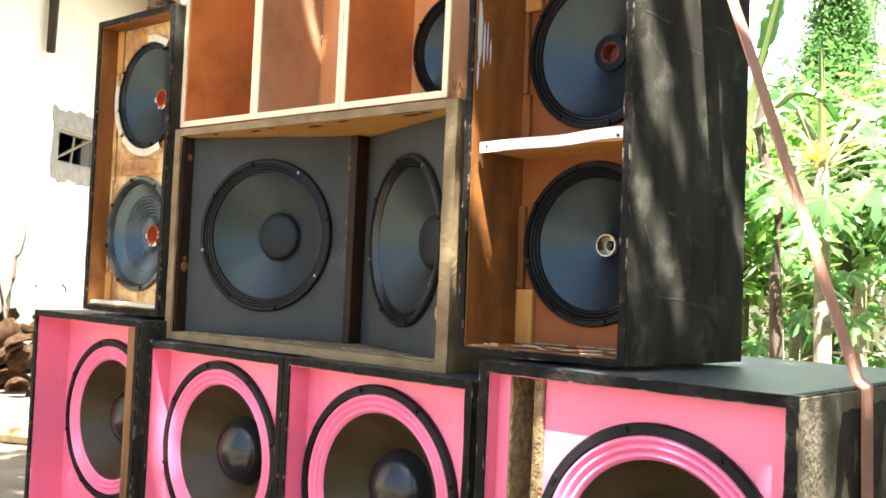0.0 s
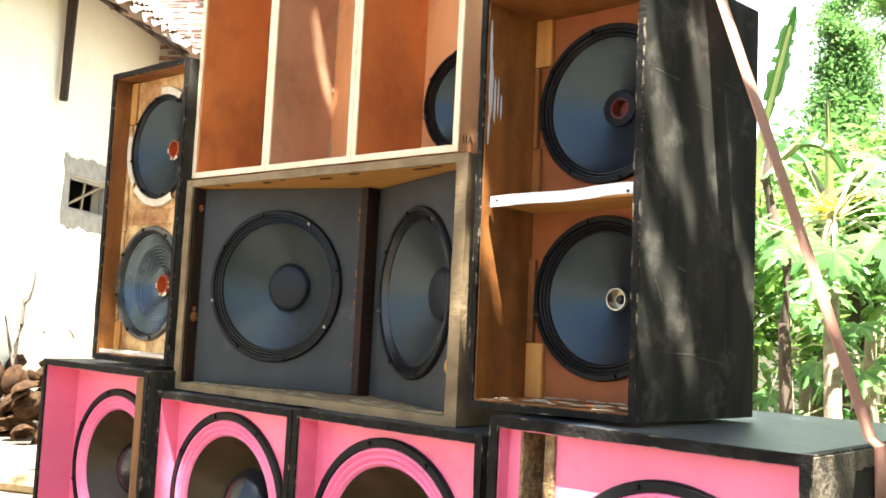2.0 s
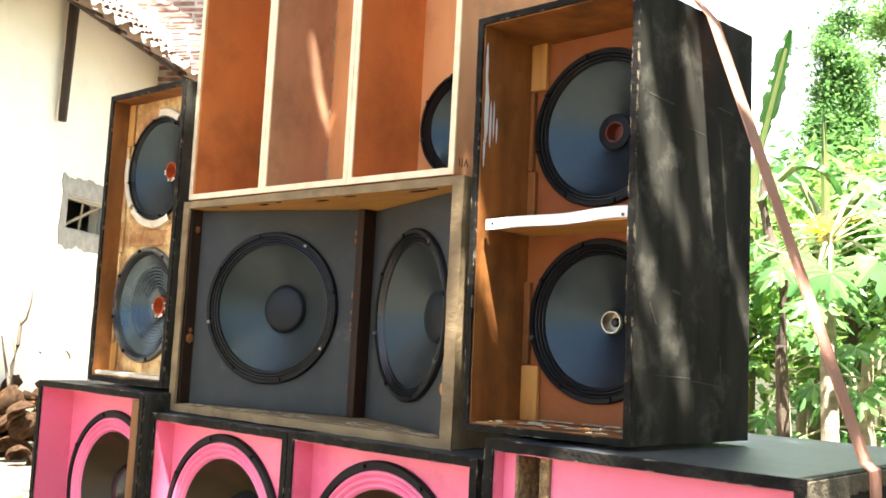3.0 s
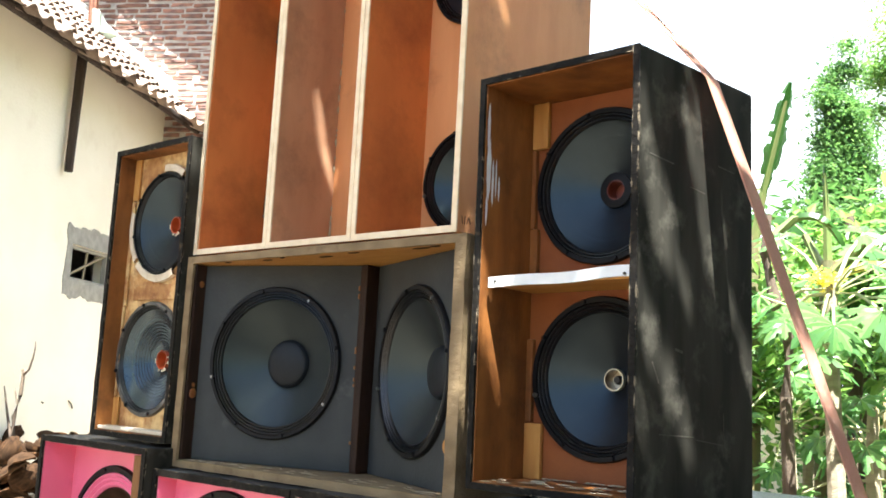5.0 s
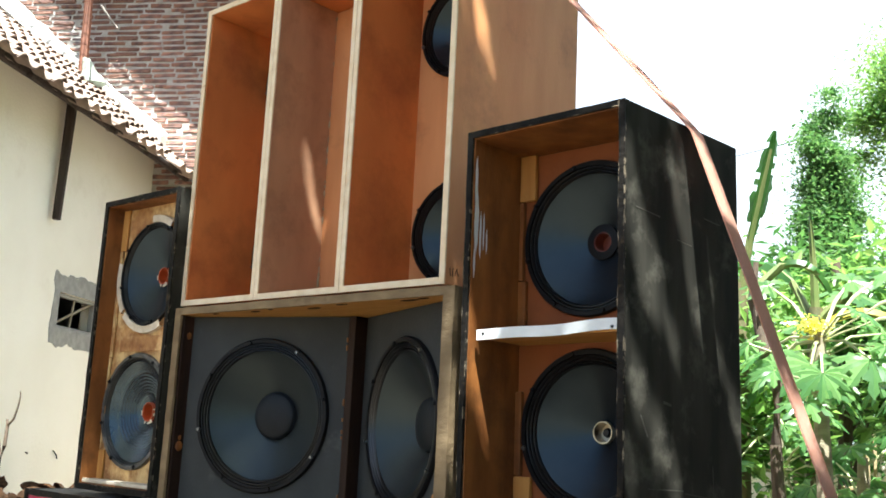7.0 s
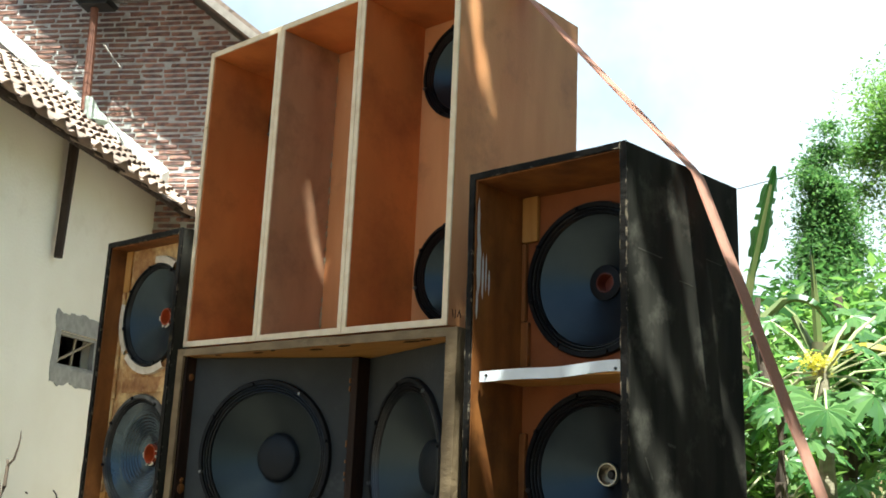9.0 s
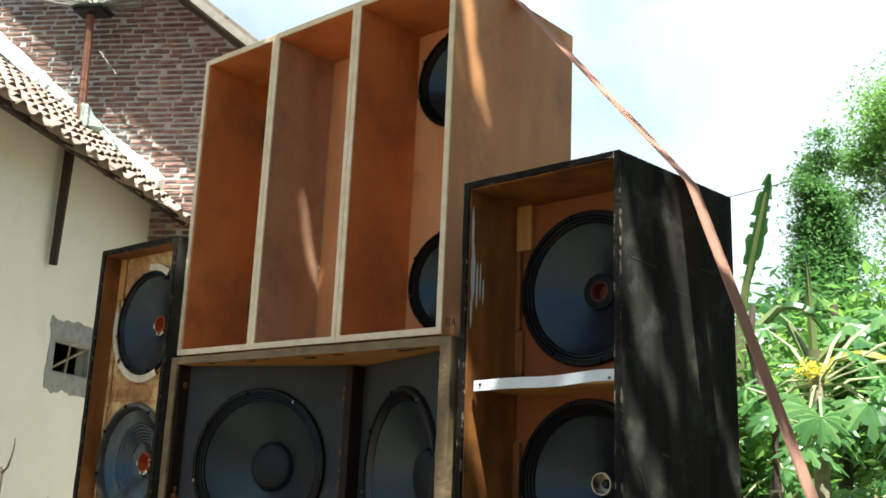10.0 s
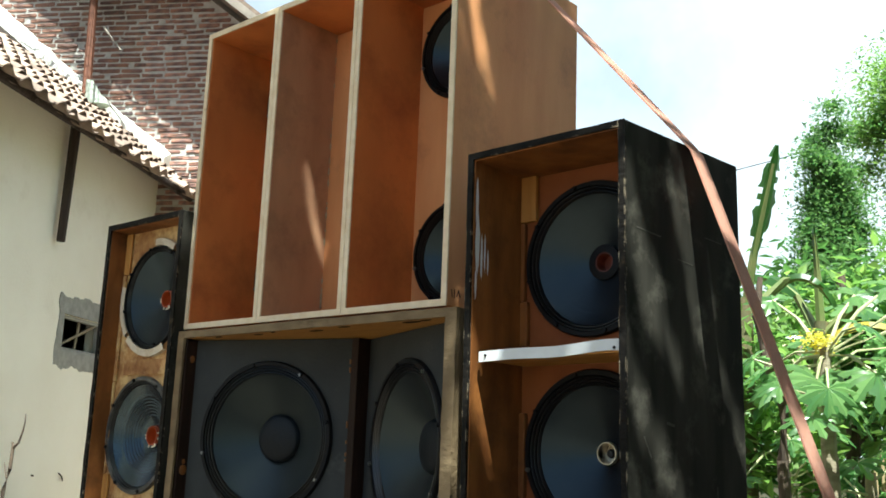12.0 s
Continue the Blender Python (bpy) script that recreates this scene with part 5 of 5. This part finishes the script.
def palm_leaf(bm, hub, normal, toward, size, rnd, lobes=7):
    """A palmate papaya leaf of deep pointed lobes."""
    nrm = Vector(normal).normalized()
    f = Vector(toward)
    f = (f - nrm * f.dot(nrm)).normalized()
    s = nrm.cross(f)
    hub = Vector(hub)
    for i in range(lobes):
        q = radians(-125 + 250 * i / (lobes - 1))
        d = f * math.cos(q) + s * math.sin(q)
        e = nrm.cross(d)
        ln = size * (1.0 - 0.3 * abs(i - (lobes - 1) / 2) / lobes * 2) * rnd.uniform(0.9, 1.05)
        w = size * 0.145
        drop = -nrm * size * 0.16
        pts = [hub, hub + d * ln * 0.35 + e * w * 0.55, hub + d * ln * 0.55 + e * w * 1.35 + drop * 0.4, hub + d * ln * 0.62 + e * w * 0.5 + drop * 0.3, hub + d * ln * 0.8 + e * w * 0.75 + drop * 0.8, hub + d * ln + drop,
               hub + d * ln * 0.8 - e * w * 0.75 + drop * 0.8, hub + d * ln * 0.62 - e * w * 0.5 + drop * 0.3, hub + d * ln * 0.55 - e * w * 1.35 + drop * 0.4, hub + d * ln * 0.35 - e * w * 0.55]
        rib = [hub + d * ln * 0.35 + nrm * 0.008, hub + d * ln * 0.6 + drop * 0.3 + nrm * 0.008, hub + d * ln * 0.8 + drop * 0.7 + nrm * 0.006]
        v = [bm.verts.new(p) for p in pts]
        r = [bm.verts.new(p) for p in rib]
        for face in ((v[0], v[1], r[0]), (v[1], v[2], v[3], r[0]), (v[3], r[1], r[0]), (v[3], v[4], r[2], r[1]), (v[4], v[5], r[2]),
                     (v[0], r[0], v[9]), (v[9], r[0], v[7], v[8]), (v[7], r[0], r[1]), (v[7], r[1], r[2], v[6]), (v[6], r[2], v[5])):
            bm.faces.new(face)


def papaya(base, height, seed, label, count=14, size=0.34, reach=0.6, lean=(0, 0), own=()):
    """own: leaves (hub, blade's face, size) whose stalks leave the crown towards them"""
    ob = thing("papaya_tree", base, label, "papaya tree")
    rnd = random.Random(seed)
    b = Vector(base)
    top = b + Vector((lean[0], lean[1], height))
    bm = bmesh.new()
    add_tube(bm, [b, b.lerp(top, 0.35) + Vector((0.02, 0, 0)), b.lerp(top, 0.7), top], [0.05, 0.042, 0.036, 0.024], 10)
    part("trunk", bm, PALE_BARK, ob, "pale scarred trunk", smooth=True)
    made = []
    for hub, face, sz in own:
        way = (Vector(hub) - top)
        made.append((top - Vector((0, 0, 0.04)), Vector(hub), Vector(face), Vector((way.x, way.y, -0.3)), sz, 0.011))
    for i in range(count):
        q = i * 2.4 + rnd.uniform(-0.3, 0.3)
        lift = rnd.uniform(-0.55, 0.75)
        d = Vector((math.cos(q), math.sin(q), lift)).normalized()
        start = top - Vector((0, 0, rnd.uniform(0.0, 0.35)))
        end = start + d * reach * rnd.uniform(0.6, 1.15)
        made.append((start, end, Vector((d.x * 0.7 + rnd.uniform(-0.3, 0.3), d.y * 0.7 + rnd.uniform(-0.3, 0.3), 0.8)), Vector((d.x, d.y, -0.4)), size * rnd.uniform(0.7, 1.15), 0.008))
    for start, end, face, toward, sz, thick in made:
        bm = bmesh.new()
        palm_leaf(bm, end, face, toward, sz, rnd, 9)
        lf = part("leaf", bm, LEAF_PAPAYA, ob, "", smooth=True)
        bm = bmesh.new()
        add_tube(bm, [start, start.lerp(end, 0.5) + Vector((0, 0, 0.04)), end], [thick, thick * 0.8, thick * 0.55], 6)
        part("leaf_stalk", bm, PALE_STALK, lf, "", smooth=True)
    return ob


papaya((0.94, 2.89, GROUND), 1.52, 3, "papaya tree with pale trunk, broad lobed leaves and yellow blossom", 12, 0.17, 0.34,
       own=[((0.93, 2.80, 1.00), (0.35, -0.75, 0.6), 0.26), ((0.97, 3.22, 1.45), (0.3, -0.5, 0.8), 0.20), ((1.13, 3.26, 1.49), (0.3, -0.4, 0.9), 0.22), ((0.61, 3.08, 1.43), (0.1, -0.5, 0.8), 0.17),
            ((1.42, 3.14, 1.40), (0.3, -0.2, 1.0), 0.26), ((1.40, 3.17, 1.26), (0.4, -0.3, 0.9), 0.26), ((0.70, 2.92, 1.02), (-0.2, -0.7, 0.7), 0.20), ((1.20, 2.80, 1.02), (0.4, -0.6, 0.7), 0.24)])
papaya((0.98, 3.30, GROUND), 0.95, 5, "small papaya tree with lobed green leaves", 12, 0.17, 0.34)
papaya((0.25, 4.3, GROUND), 1.7, 8, "young papaya tree with lobed green leaves", 14, 0.24, 0.45)
papaya((0.45, 3.55, GROUND), 1.15, 11, "young papaya tree with lobed green leaves", 13, 0.18, 0.36)
papaya((1.40, 3.7, GROUND), 1.35, 13, "young papaya tree with lobed green leaves", 14, 0.24, 0.45)
papaya((0.72, 5.2, GROUND), 2.0, 19, "young papaya tree with lobed green leaves", 15, 0.26, 0.5)
papaya((-0.05, 3.9, GROUND), 1.35, 23, "young papaya tree with lobed green leaves", 14, 0.22, 0.4)
banana((0.205, 3.58, GROUND), 31, "banana plant with one upright torn green leaf", [((0.25, -0.10, 0.78), 0.64, 0.12, -0.05, False), ((0.80, 0.40, 0.40), 0.34, 0.11, 2.4, False), ((-0.8, 0.2, 0.6), 0.7, 0.2, 1.6, False)], 1.90)
banana((0.48, 4.0, GROUND), 37, "banana plant with a rolled pale new leaf", [((0.02, -0.16, 1.0), 0.32, 0.035, 0.02, False), ((0.80, 0.18, 0.42), 0.75, 0.15, 0.9, False), ((0.55, 0.0, 0.30), 0.42, 0.14, 1.4, False), ((-0.7, 0.3, 0.7), 0.8, 0.2, 1.6, False)], 1.80)
banana((1.15, 3.98, GROUND), 47, "banana plant with one yellowed arching leaf", [((-0.80, -0.30, 0.55), 0.52, 0.13, 1.9, True), ((-0.2, 0.3, 0.9), 0.8, 0.24, 1.3, False), ((0.5, 0.4, 0.9), 0.9, 0.26, 1.3, False), ((0.3, -0.4, 0.8), 0.7, 0.22, 1.8, False)], 1.55)


def bare_trunk(points, radii, bark, label):
    bm = bmesh.new()
    add_tube(bm, points, radii, 9)
    tagged(part("slender_trunk", bm, bark, None, smooth=True), label, "tree trunk", "slender trunks in the garden")


bare_trunk([(0.66, 3.09, GROUND), (0.65, 3.10, 0.18), (0.63, 3.10, 0.63), (0.65, 3.09, 0.90), (0.59, 3.05, 1.12), (0.54, 3.04, 1.35), (0.56, 3.05, 1.55)], [0.040, 0.034, 0.030, 0.030, 0.034, 0.024, 0.014], TWIG, "dark slender crooked trunk in the garden")
bare_trunk([(0.30, 4.9, GROUND), (0.33, 4.9, 0.8), (0.28, 4.95, 1.9)], [0.05, 0.045, 0.03], TWIG, "dark slender trunk behind the papaya")
bare_trunk([(1.15, 4.6, GROUND), (1.12, 4.6, 0.7), (1.18, 4.6, 1.5)], [0.05, 0.045, 0.03], PALE_BARK, "pale slender trunk behind the papaya")

tree("tall_slim_tree", (-1.0, 7.9, GROUND), 4.2, (-0.82, 7.8, 2.85), (0.23, 0.30, 1.50), LEAF_MID, 5, "tall slim dark green tree with small leaves", 130, 420, 0.10, 0.050, 0.07, uneven=True)
tree("broad_tree", (0.9, 10.6, GROUND), 6, (-0.15, 10.2, 4.55), (1.65, 1.2, 1.35), LEAF_LIGHT, 9, "broad light green tree with feathery crown", 150, 420, 0.17, 0.060, 0.13, uneven=True)
tree("broad_tree", (0.9, 9.5, GROUND), 5, (0.4, 9.4, 2.75), (1.7, 1.2, 1.9), LEAF_LIGHT, 29, "broad light green tree behind the bananas", 95, 300, 0.23, 0.075, 0.12, uneven=True)
tree("bushy_tree", (-0.6, 6.6, GROUND), 3, (-0.50, 6.5, 1.45), (0.85, 0.7, 1.0), LEAF_DARK, 15, "dense dark green bushy tree", 90, 90, 0.18, 0.11, 0.07)
# behind the photographer, unseen: the tree whose crown dapples the stack
# crown leaves are left out sunward of these lines to draw sunlit streaks
STREAKS = [((2.052, 0.20, 0.33), (2.052, 0.208, 0.06), 0.02), ((1.646, -0.016, 1.150), (1.649, -0.001, 1.058), 0.011), ((1.649, -0.001, 1.058), (1.650, 0.014, 1.000), 0.019), ((1.650, 0.010, 1.010), (1.654, 0.044, 0.935), 0.015),
           ((1.656, 0.076, 0.948), (1.663, 0.140, 0.810), 0.005), ((1.659, 0.161, 1.170), (1.664, 0.203, 1.054), 0.008), ((1.664, 0.203, 1.054), (1.670, 0.250, 0.900), 0.012),
           ((1.649, -0.032, 0.790), (1.655, 0.022, 0.695), 0.014), ((1.655, 0.022, 0.695), (1.658, 0.060, 0.625), 0.012), ((1.662, 0.110, 0.580), (1.667, 0.148, 0.495), 0.010),
           ((1.681, 0.380, 0.700), (1.685, 0.412, 0.630), 0.007), ((1.654, -0.010, 0.50), (1.655, -0.002, 0.47), 0.012),
           ((0.374, 0.113, 1.553), (0.374, 0.181, 1.363), -0.012), ((0.374, 0.181, 1.363), (0.374, 0.251, 1.181), -0.001), ((0.374, 0.160, 1.09), (0.374, 0.203, 1.026), -0.012),
           ((1.104, 0.070, 1.85), (1.104, 0.125, 1.665), 0.009), ((1.690, 0.205, 1.20), (1.74, 0.205, 1.08), 0.015), ((1.91, 0.2, 0.70), (1.96, 0.2, 0.56), 0.02),
           ((1.545, -0.086, 0.205), (1.56, -0.086, 0.10), 0.03), ((0.052, -0.007, 0.06), (0.052, -0.007, -0.15), 0.014), ((1.241, -0.012, 0.765), (1.241, 0.025, 0.65), 0.012),
           # openings over unseen ground, so lit soil brightens the boxes
           ((0.0, -0.62, GROUND), (1.5, -0.78, GROUND), 0.13), ((0.4, -1.1, GROUND), (1.4, -1.2, GROUND), 0.10)]
# surfaces held in shade by leaves added above them
COVERS = [((1.652, -0.06, 0.34), (0.035, 0.50, 0), (0, 0, 1.0), 800), ((0.0, 0.01, 0.95), (0, 0.28, 0), (0, 0, 1.02), 420), ((0.374, 0.01, 0.95), (0, 0.28, 0), (0, 0, 1.02), 420),
          ((0.74, 0.01, 0.95), (0, 0.28, 0), (0, 0, 1.02), 320), ((1.104, 0.02, 1.25), (0, 0.56, 0), (0, 0, 0.72), 480), ((0.0, 0.0, 0.955), (1.12, 0, 0), (0, 0, 1.0), 420),
          ((-0.62, -0.10, -0.2), (0, 0.12, 0), (0, 0, 0.5), 220), ((1.241, -0.03, 0.36), (0, 0.19, 0), (0, 0, 0.93), 260), ((0.66, -0.07, -0.25), (0.64, 0, 0), (0, 0, 0.54), 200), ((1.66, -0.1, 0.35), (0.38, 0, 0), (0, 0.85, 0), 620), ((0.05, 0.06, 0.38), (1.0, 0, 0), (0, 0, 0.5), 240)]
tree("unseen_shade_tree", (6.0, -5.2, GROUND), 7, (2.35, -2.1, 6.3), (2.7, 2.3, 0.6), LEAF_DARK, 236, "unseen spreading tree that shades the yard", 105, 75, 0.16, 0.18, 0.24, limbs=12, covers=COVERS, gaps=STREAKS)
# second unseen crown, added to darken the ground on the right
tree("unseen_shade_tree", (8.6, -4.6, GROUND), 7, (6.3, -2.7, 6.4), (2.5, 3.0, 0.8), LEAF_DARK, 83, "unseen spreading tree that shades the yard", 280, 75, 0.2, 0.18, 0.24, limbs=12)
# two unseen trees that block side light from the right
tree("unseen_side_tree", (3.7, 0.5, GROUND), 4, (3.7, 0.5, 1.9), (0.9, 1.3, 2.2), LEAF_DARK, 141, "unseen dark green tree added to dim the right side", 130, 90, 0.24, 0.2, 0.1, limbs=8)
tree("unseen_side_tree", (3.9, 2.9, GROUND), 4, (3.9, 2.9, 2.0), (1.0, 1.4, 2.2), LEAF_DARK, 151, "unseen dark green tree added to dim the right side", 130, 90, 0.24, 0.2, 0.1, limbs=8)
tree("garden_shrub", (0.15, 3.55, GROUND), 1, (0.2, 3.6, 0.75), (0.5, 0.35, 0.55), LEAF_LIGHT, 101, "leafy light green shrub beside the stack", 45, 40, 0.12, 0.11, 0.03, limbs=4)
tree("garden_shrub", (0.35, 4.9, GROUND), 1.5, (0.4, 4.9, 1.25), (0.7, 0.4, 0.6), LEAF_LIGHT, 113, "leafy light green shrub beside the stack", 55, 45, 0.14, 0.13, 0.03, limbs=4)
tree("garden_shrub", (1.15, 4.5, GROUND), 1.5, (1.15, 4.5, 1.0), (0.5, 0.4, 0.6), LEAF_LIGHT, 127, "light green leafy garden shrub", 40, 45, 0.13, 0.10, 0.03, limbs=4)


def undergrowth():
    rng = np.random.default_rng(61)
    pts = []
    for k in range(105):
        u = rng.random()
        x, y = -1.6 + 4.2 * rng.random(), 3.3 + 2.6 * u
        h = rng.uniform(0.15, 0.95) * (0.6 + 0.5 * u)
        pts.append(np.array([x, y, GROUND]) + np.concatenate([rng.normal(size=(34, 2)) * 0.16, rng.random((34, 1)) * h], axis=1))
    pts = np.concatenate(pts)
    ob = put("undergrowth", leaf_mesh("undergrowth", pts, rng.uniform(0.07, 0.19, len(pts)), LEAF_DARK, 62, 0.1), None)
    tagged(ob, "tangled green undergrowth of the garden", "undergrowth", kind="stuff")
    far = []
    for k in range(900):
        q = rng.uniform(-2.6, 2.6)
        d = rng.uniform(24, 60)
        c = np.array([math.sin(q) * d, math.cos(q) * d + 4, GROUND + rng.uniform(0.3, 4.5)])
        far.append(c + rng.normal(size=(26, 3)) * np.array([0.9, 0.9, 0.6]))
    far = np.concatenate(far)
    ob = put("far_woods", leaf_mesh("far_woods", far, rng.uniform(0.5, 0.9, len(far)), LEAF_DARK, 63, 0.2, 0.6), None)
    tagged(ob, "distant green woods round the village", "woods", kind="stuff")


undergrowth()


def blossom():
    rng = np.random.default_rng(8)
    pts = np.array([0.915, 2.86, 1.185]) + rng.normal(size=(260, 3)) * np.array([0.036, 0.036, 0.021])
    ob = put("yellow_blossom", leaf_mesh("yellow_blossom", pts, rng.uniform(0.012, 0.026, len(pts)), FLOWER, 9, 0.0, 0.8), None)
    tagged(ob, "cluster of small yellow blossoms on the papaya", "flowers", kind="stuff")


blossom()


def fence():
    ob = thing("bamboo_fence", (1.2, 3.95, GROUND), "sparse split bamboo fence at the garden's edge", "fence")
    rnd = random.Random(3)
    for i in range(16):
        x = 0.72 + i * 0.085 + rnd.uniform(-0.02, 0.02)
        h = rnd.uniform(0.85, 1.12)
        bm = bmesh.new()
        add_tube(bm, [(x, 3.85 + 0.1 * (i % 2), GROUND), (x + rnd.uniform(-0.03, 0.03), 3.85 + 0.1 * (i % 2), GROUND + h)], [0.012, 0.010], 7)
        part("stake", bm, BAMBOO if i % 3 else TWIG, ob, "", smooth=True)
    for z in (0.30, 0.78):
        bm = bmesh.new()
        add_tube(bm, [(0.66, 3.90, GROUND + z), (2.8, 3.90, GROUND + z + 0.03)], [0.014, 0.012], 7)
        part("rail", bm, BAMBOO, ob, "", smooth=True)


fence()


def garden_wall():
    """A low pale wall that shows in patches through the garden."""
    bm = bmesh.new()
    for i in range(10):
        x = -4.0 + i * 0.9
        add_box(bm, x, x + 0.898, 7.0, 7.14, GROUND, 0.62 + 0.012 * math.sin(i * 2.3))
    tagged(part("wall_garden", bm, PLASTER, None), "low pale plastered wall behind the garden", "wall", kind="structure")


garden_wall()


def wire():
    bm = bmesh.new()
    n = 12
    a, b = Vector((-6.0, 14.0, 5.55)), Vector((3.0, 12.5, 7.1))
    pts = [a.lerp(b, i / n) - Vector((0, 0, 0.5 * math.sin(math.pi * i / n))) for i in range(n + 1)]
    add_tube(bm, pts, [0.008] * (n + 1), 5)
    tagged(part("overhead_wire", bm, DARK_METAL, None), "thin sagging overhead wire across the sky", "wire")


wire()


# ---- small pieces of the house: roof tiles and bricks ----
def tiles():
    w, ln = 0.20, 0.30
    bm = bmesh.new()
    n = 8
    front, back = [], []
    for k, (ring, y) in enumerate(((front, 0.0), (back, ln))):
        for i in range(n + 1):
            u = i / n
            h = 0.036 * math.sin(2 * math.pi * u) if u < 0.55 else 0.022 * math.sin(2 * math.pi * u)
            ring.append((bm.verts.new((-y, u * w * 1.08, h + 0.011)), bm.verts.new((-y, u * w * 1.08, h))))
    for i in range(n):
        for a in (0, 1):
            bm.faces.new((front[i][a], front[i + 1][a], back[i + 1][a], back[i][a]))
        bm.faces.new((front[i][0], front[i][1], front[i + 1][1], front[i + 1][0]))
    me = mesh_of("roof_tile", bm, TILE, True)
    rnd = random.Random(17)
    slope = math.atan(0.80)
    for row in range(10):
        for col in range(19):
            if row == 0 and rnd.random() < 0.12:
                continue
            d = row * 0.20 + (rnd.uniform(-0.035, 0.035) if row == 0 else rnd.uniform(-0.012, 0.012))
            x = 0.54 - d * math.cos(slope)
            y = END - 0.06 - (col + 1) * w + rnd.uniform(-0.012, 0.012)
            z = LEAN_Z(x) + 0.01
            m = HOUSE @ Matrix.Translation((x, y, z)) @ Matrix.Rotation(slope - 0.25 + rnd.uniform(-0.09, 0.05), 4, "Y") @ Matrix.Rotation(rnd.uniform(-0.07, 0.07), 4, "Z") @ Matrix.Rotation(rnd.uniform(-0.08, 0.08), 4, "X")
            put("roof_tile", me, HOUSE_OB, m)


tiles()


def bricks():
    rake, peak_x, peak_z = GABLE_ROOF
    rnd = random.Random(23)
    meshes = []
    for k in range(6):
        bm = bmesh.new()
        add_box(bm, -0.112, 0.112, -0.02, 0.03, -0.0185, 0.0185)
        bmesh.ops.bevel(bm, geom=[e for e in bm.edges], offset=0.007, segments=1, affect="EDGES")
        for v in bm.verts:
            v.co += Vector((rnd.uniform(-1, 1) * 0.007, rnd.uniform(-1, 1) * 0.005, rnd.uniform(-1, 1) * 0.004))
        meshes.append(mesh_of("brick", bm, BRICK))
    rest = []
    made = 0
    for row in range(1, 112):
        z = 1.6 + row * 0.057
        x = -2.6 + (0.12 if row % 2 else 0) + rnd.uniform(-0.04, 0.04)
        while x < 1.2:
            half = 1.0 if rnd.random() > 0.12 else 0.55
            limit = peak_z - rake * abs(x - peak_x) - 0.05
            if z < limit and (z > LEAN_Z(x) - 0.1 or x > -0.05):
                m = Matrix.Translation((x, END + rnd.uniform(-0.007, 0.007), z + rnd.uniform(-0.005, 0.005))) @ Matrix.Diagonal((half, 1, rnd.uniform(0.85, 1.1), 1)) @ Matrix.Rotation(rnd.uniform(-0.03, 0.03), 4, "Y")
                near = -0.35 < x < 0.75 and 3.2 < z
                if near and made < 300:
                    put("brick", rnd.choice(meshes), GABLE, HOUSE @ m)
                    made += 1
                else:
                    rest.append((rnd.randrange(6), m))
            x += 0.24 * half + 0.006 if half < 1 else 0.24
    vs, fs = [], []
    for k, m in rest:
        o = len(vs)
        vs += [(m @ v.co)[:] for v in meshes[k].vertices]
        fs += [[o + i for i in p.vertices] for p in meshes[k].polygons]
    me = bpy.data.meshes.new("brickwork")
    me.from_pydata(vs, [], fs)
    me.materials.append(BRICK)
    ob = put("brickwork", me, GABLE, HOUSE)
    tagged(ob, "old red bricks in thick mortar", kind="stuff")


bricks()
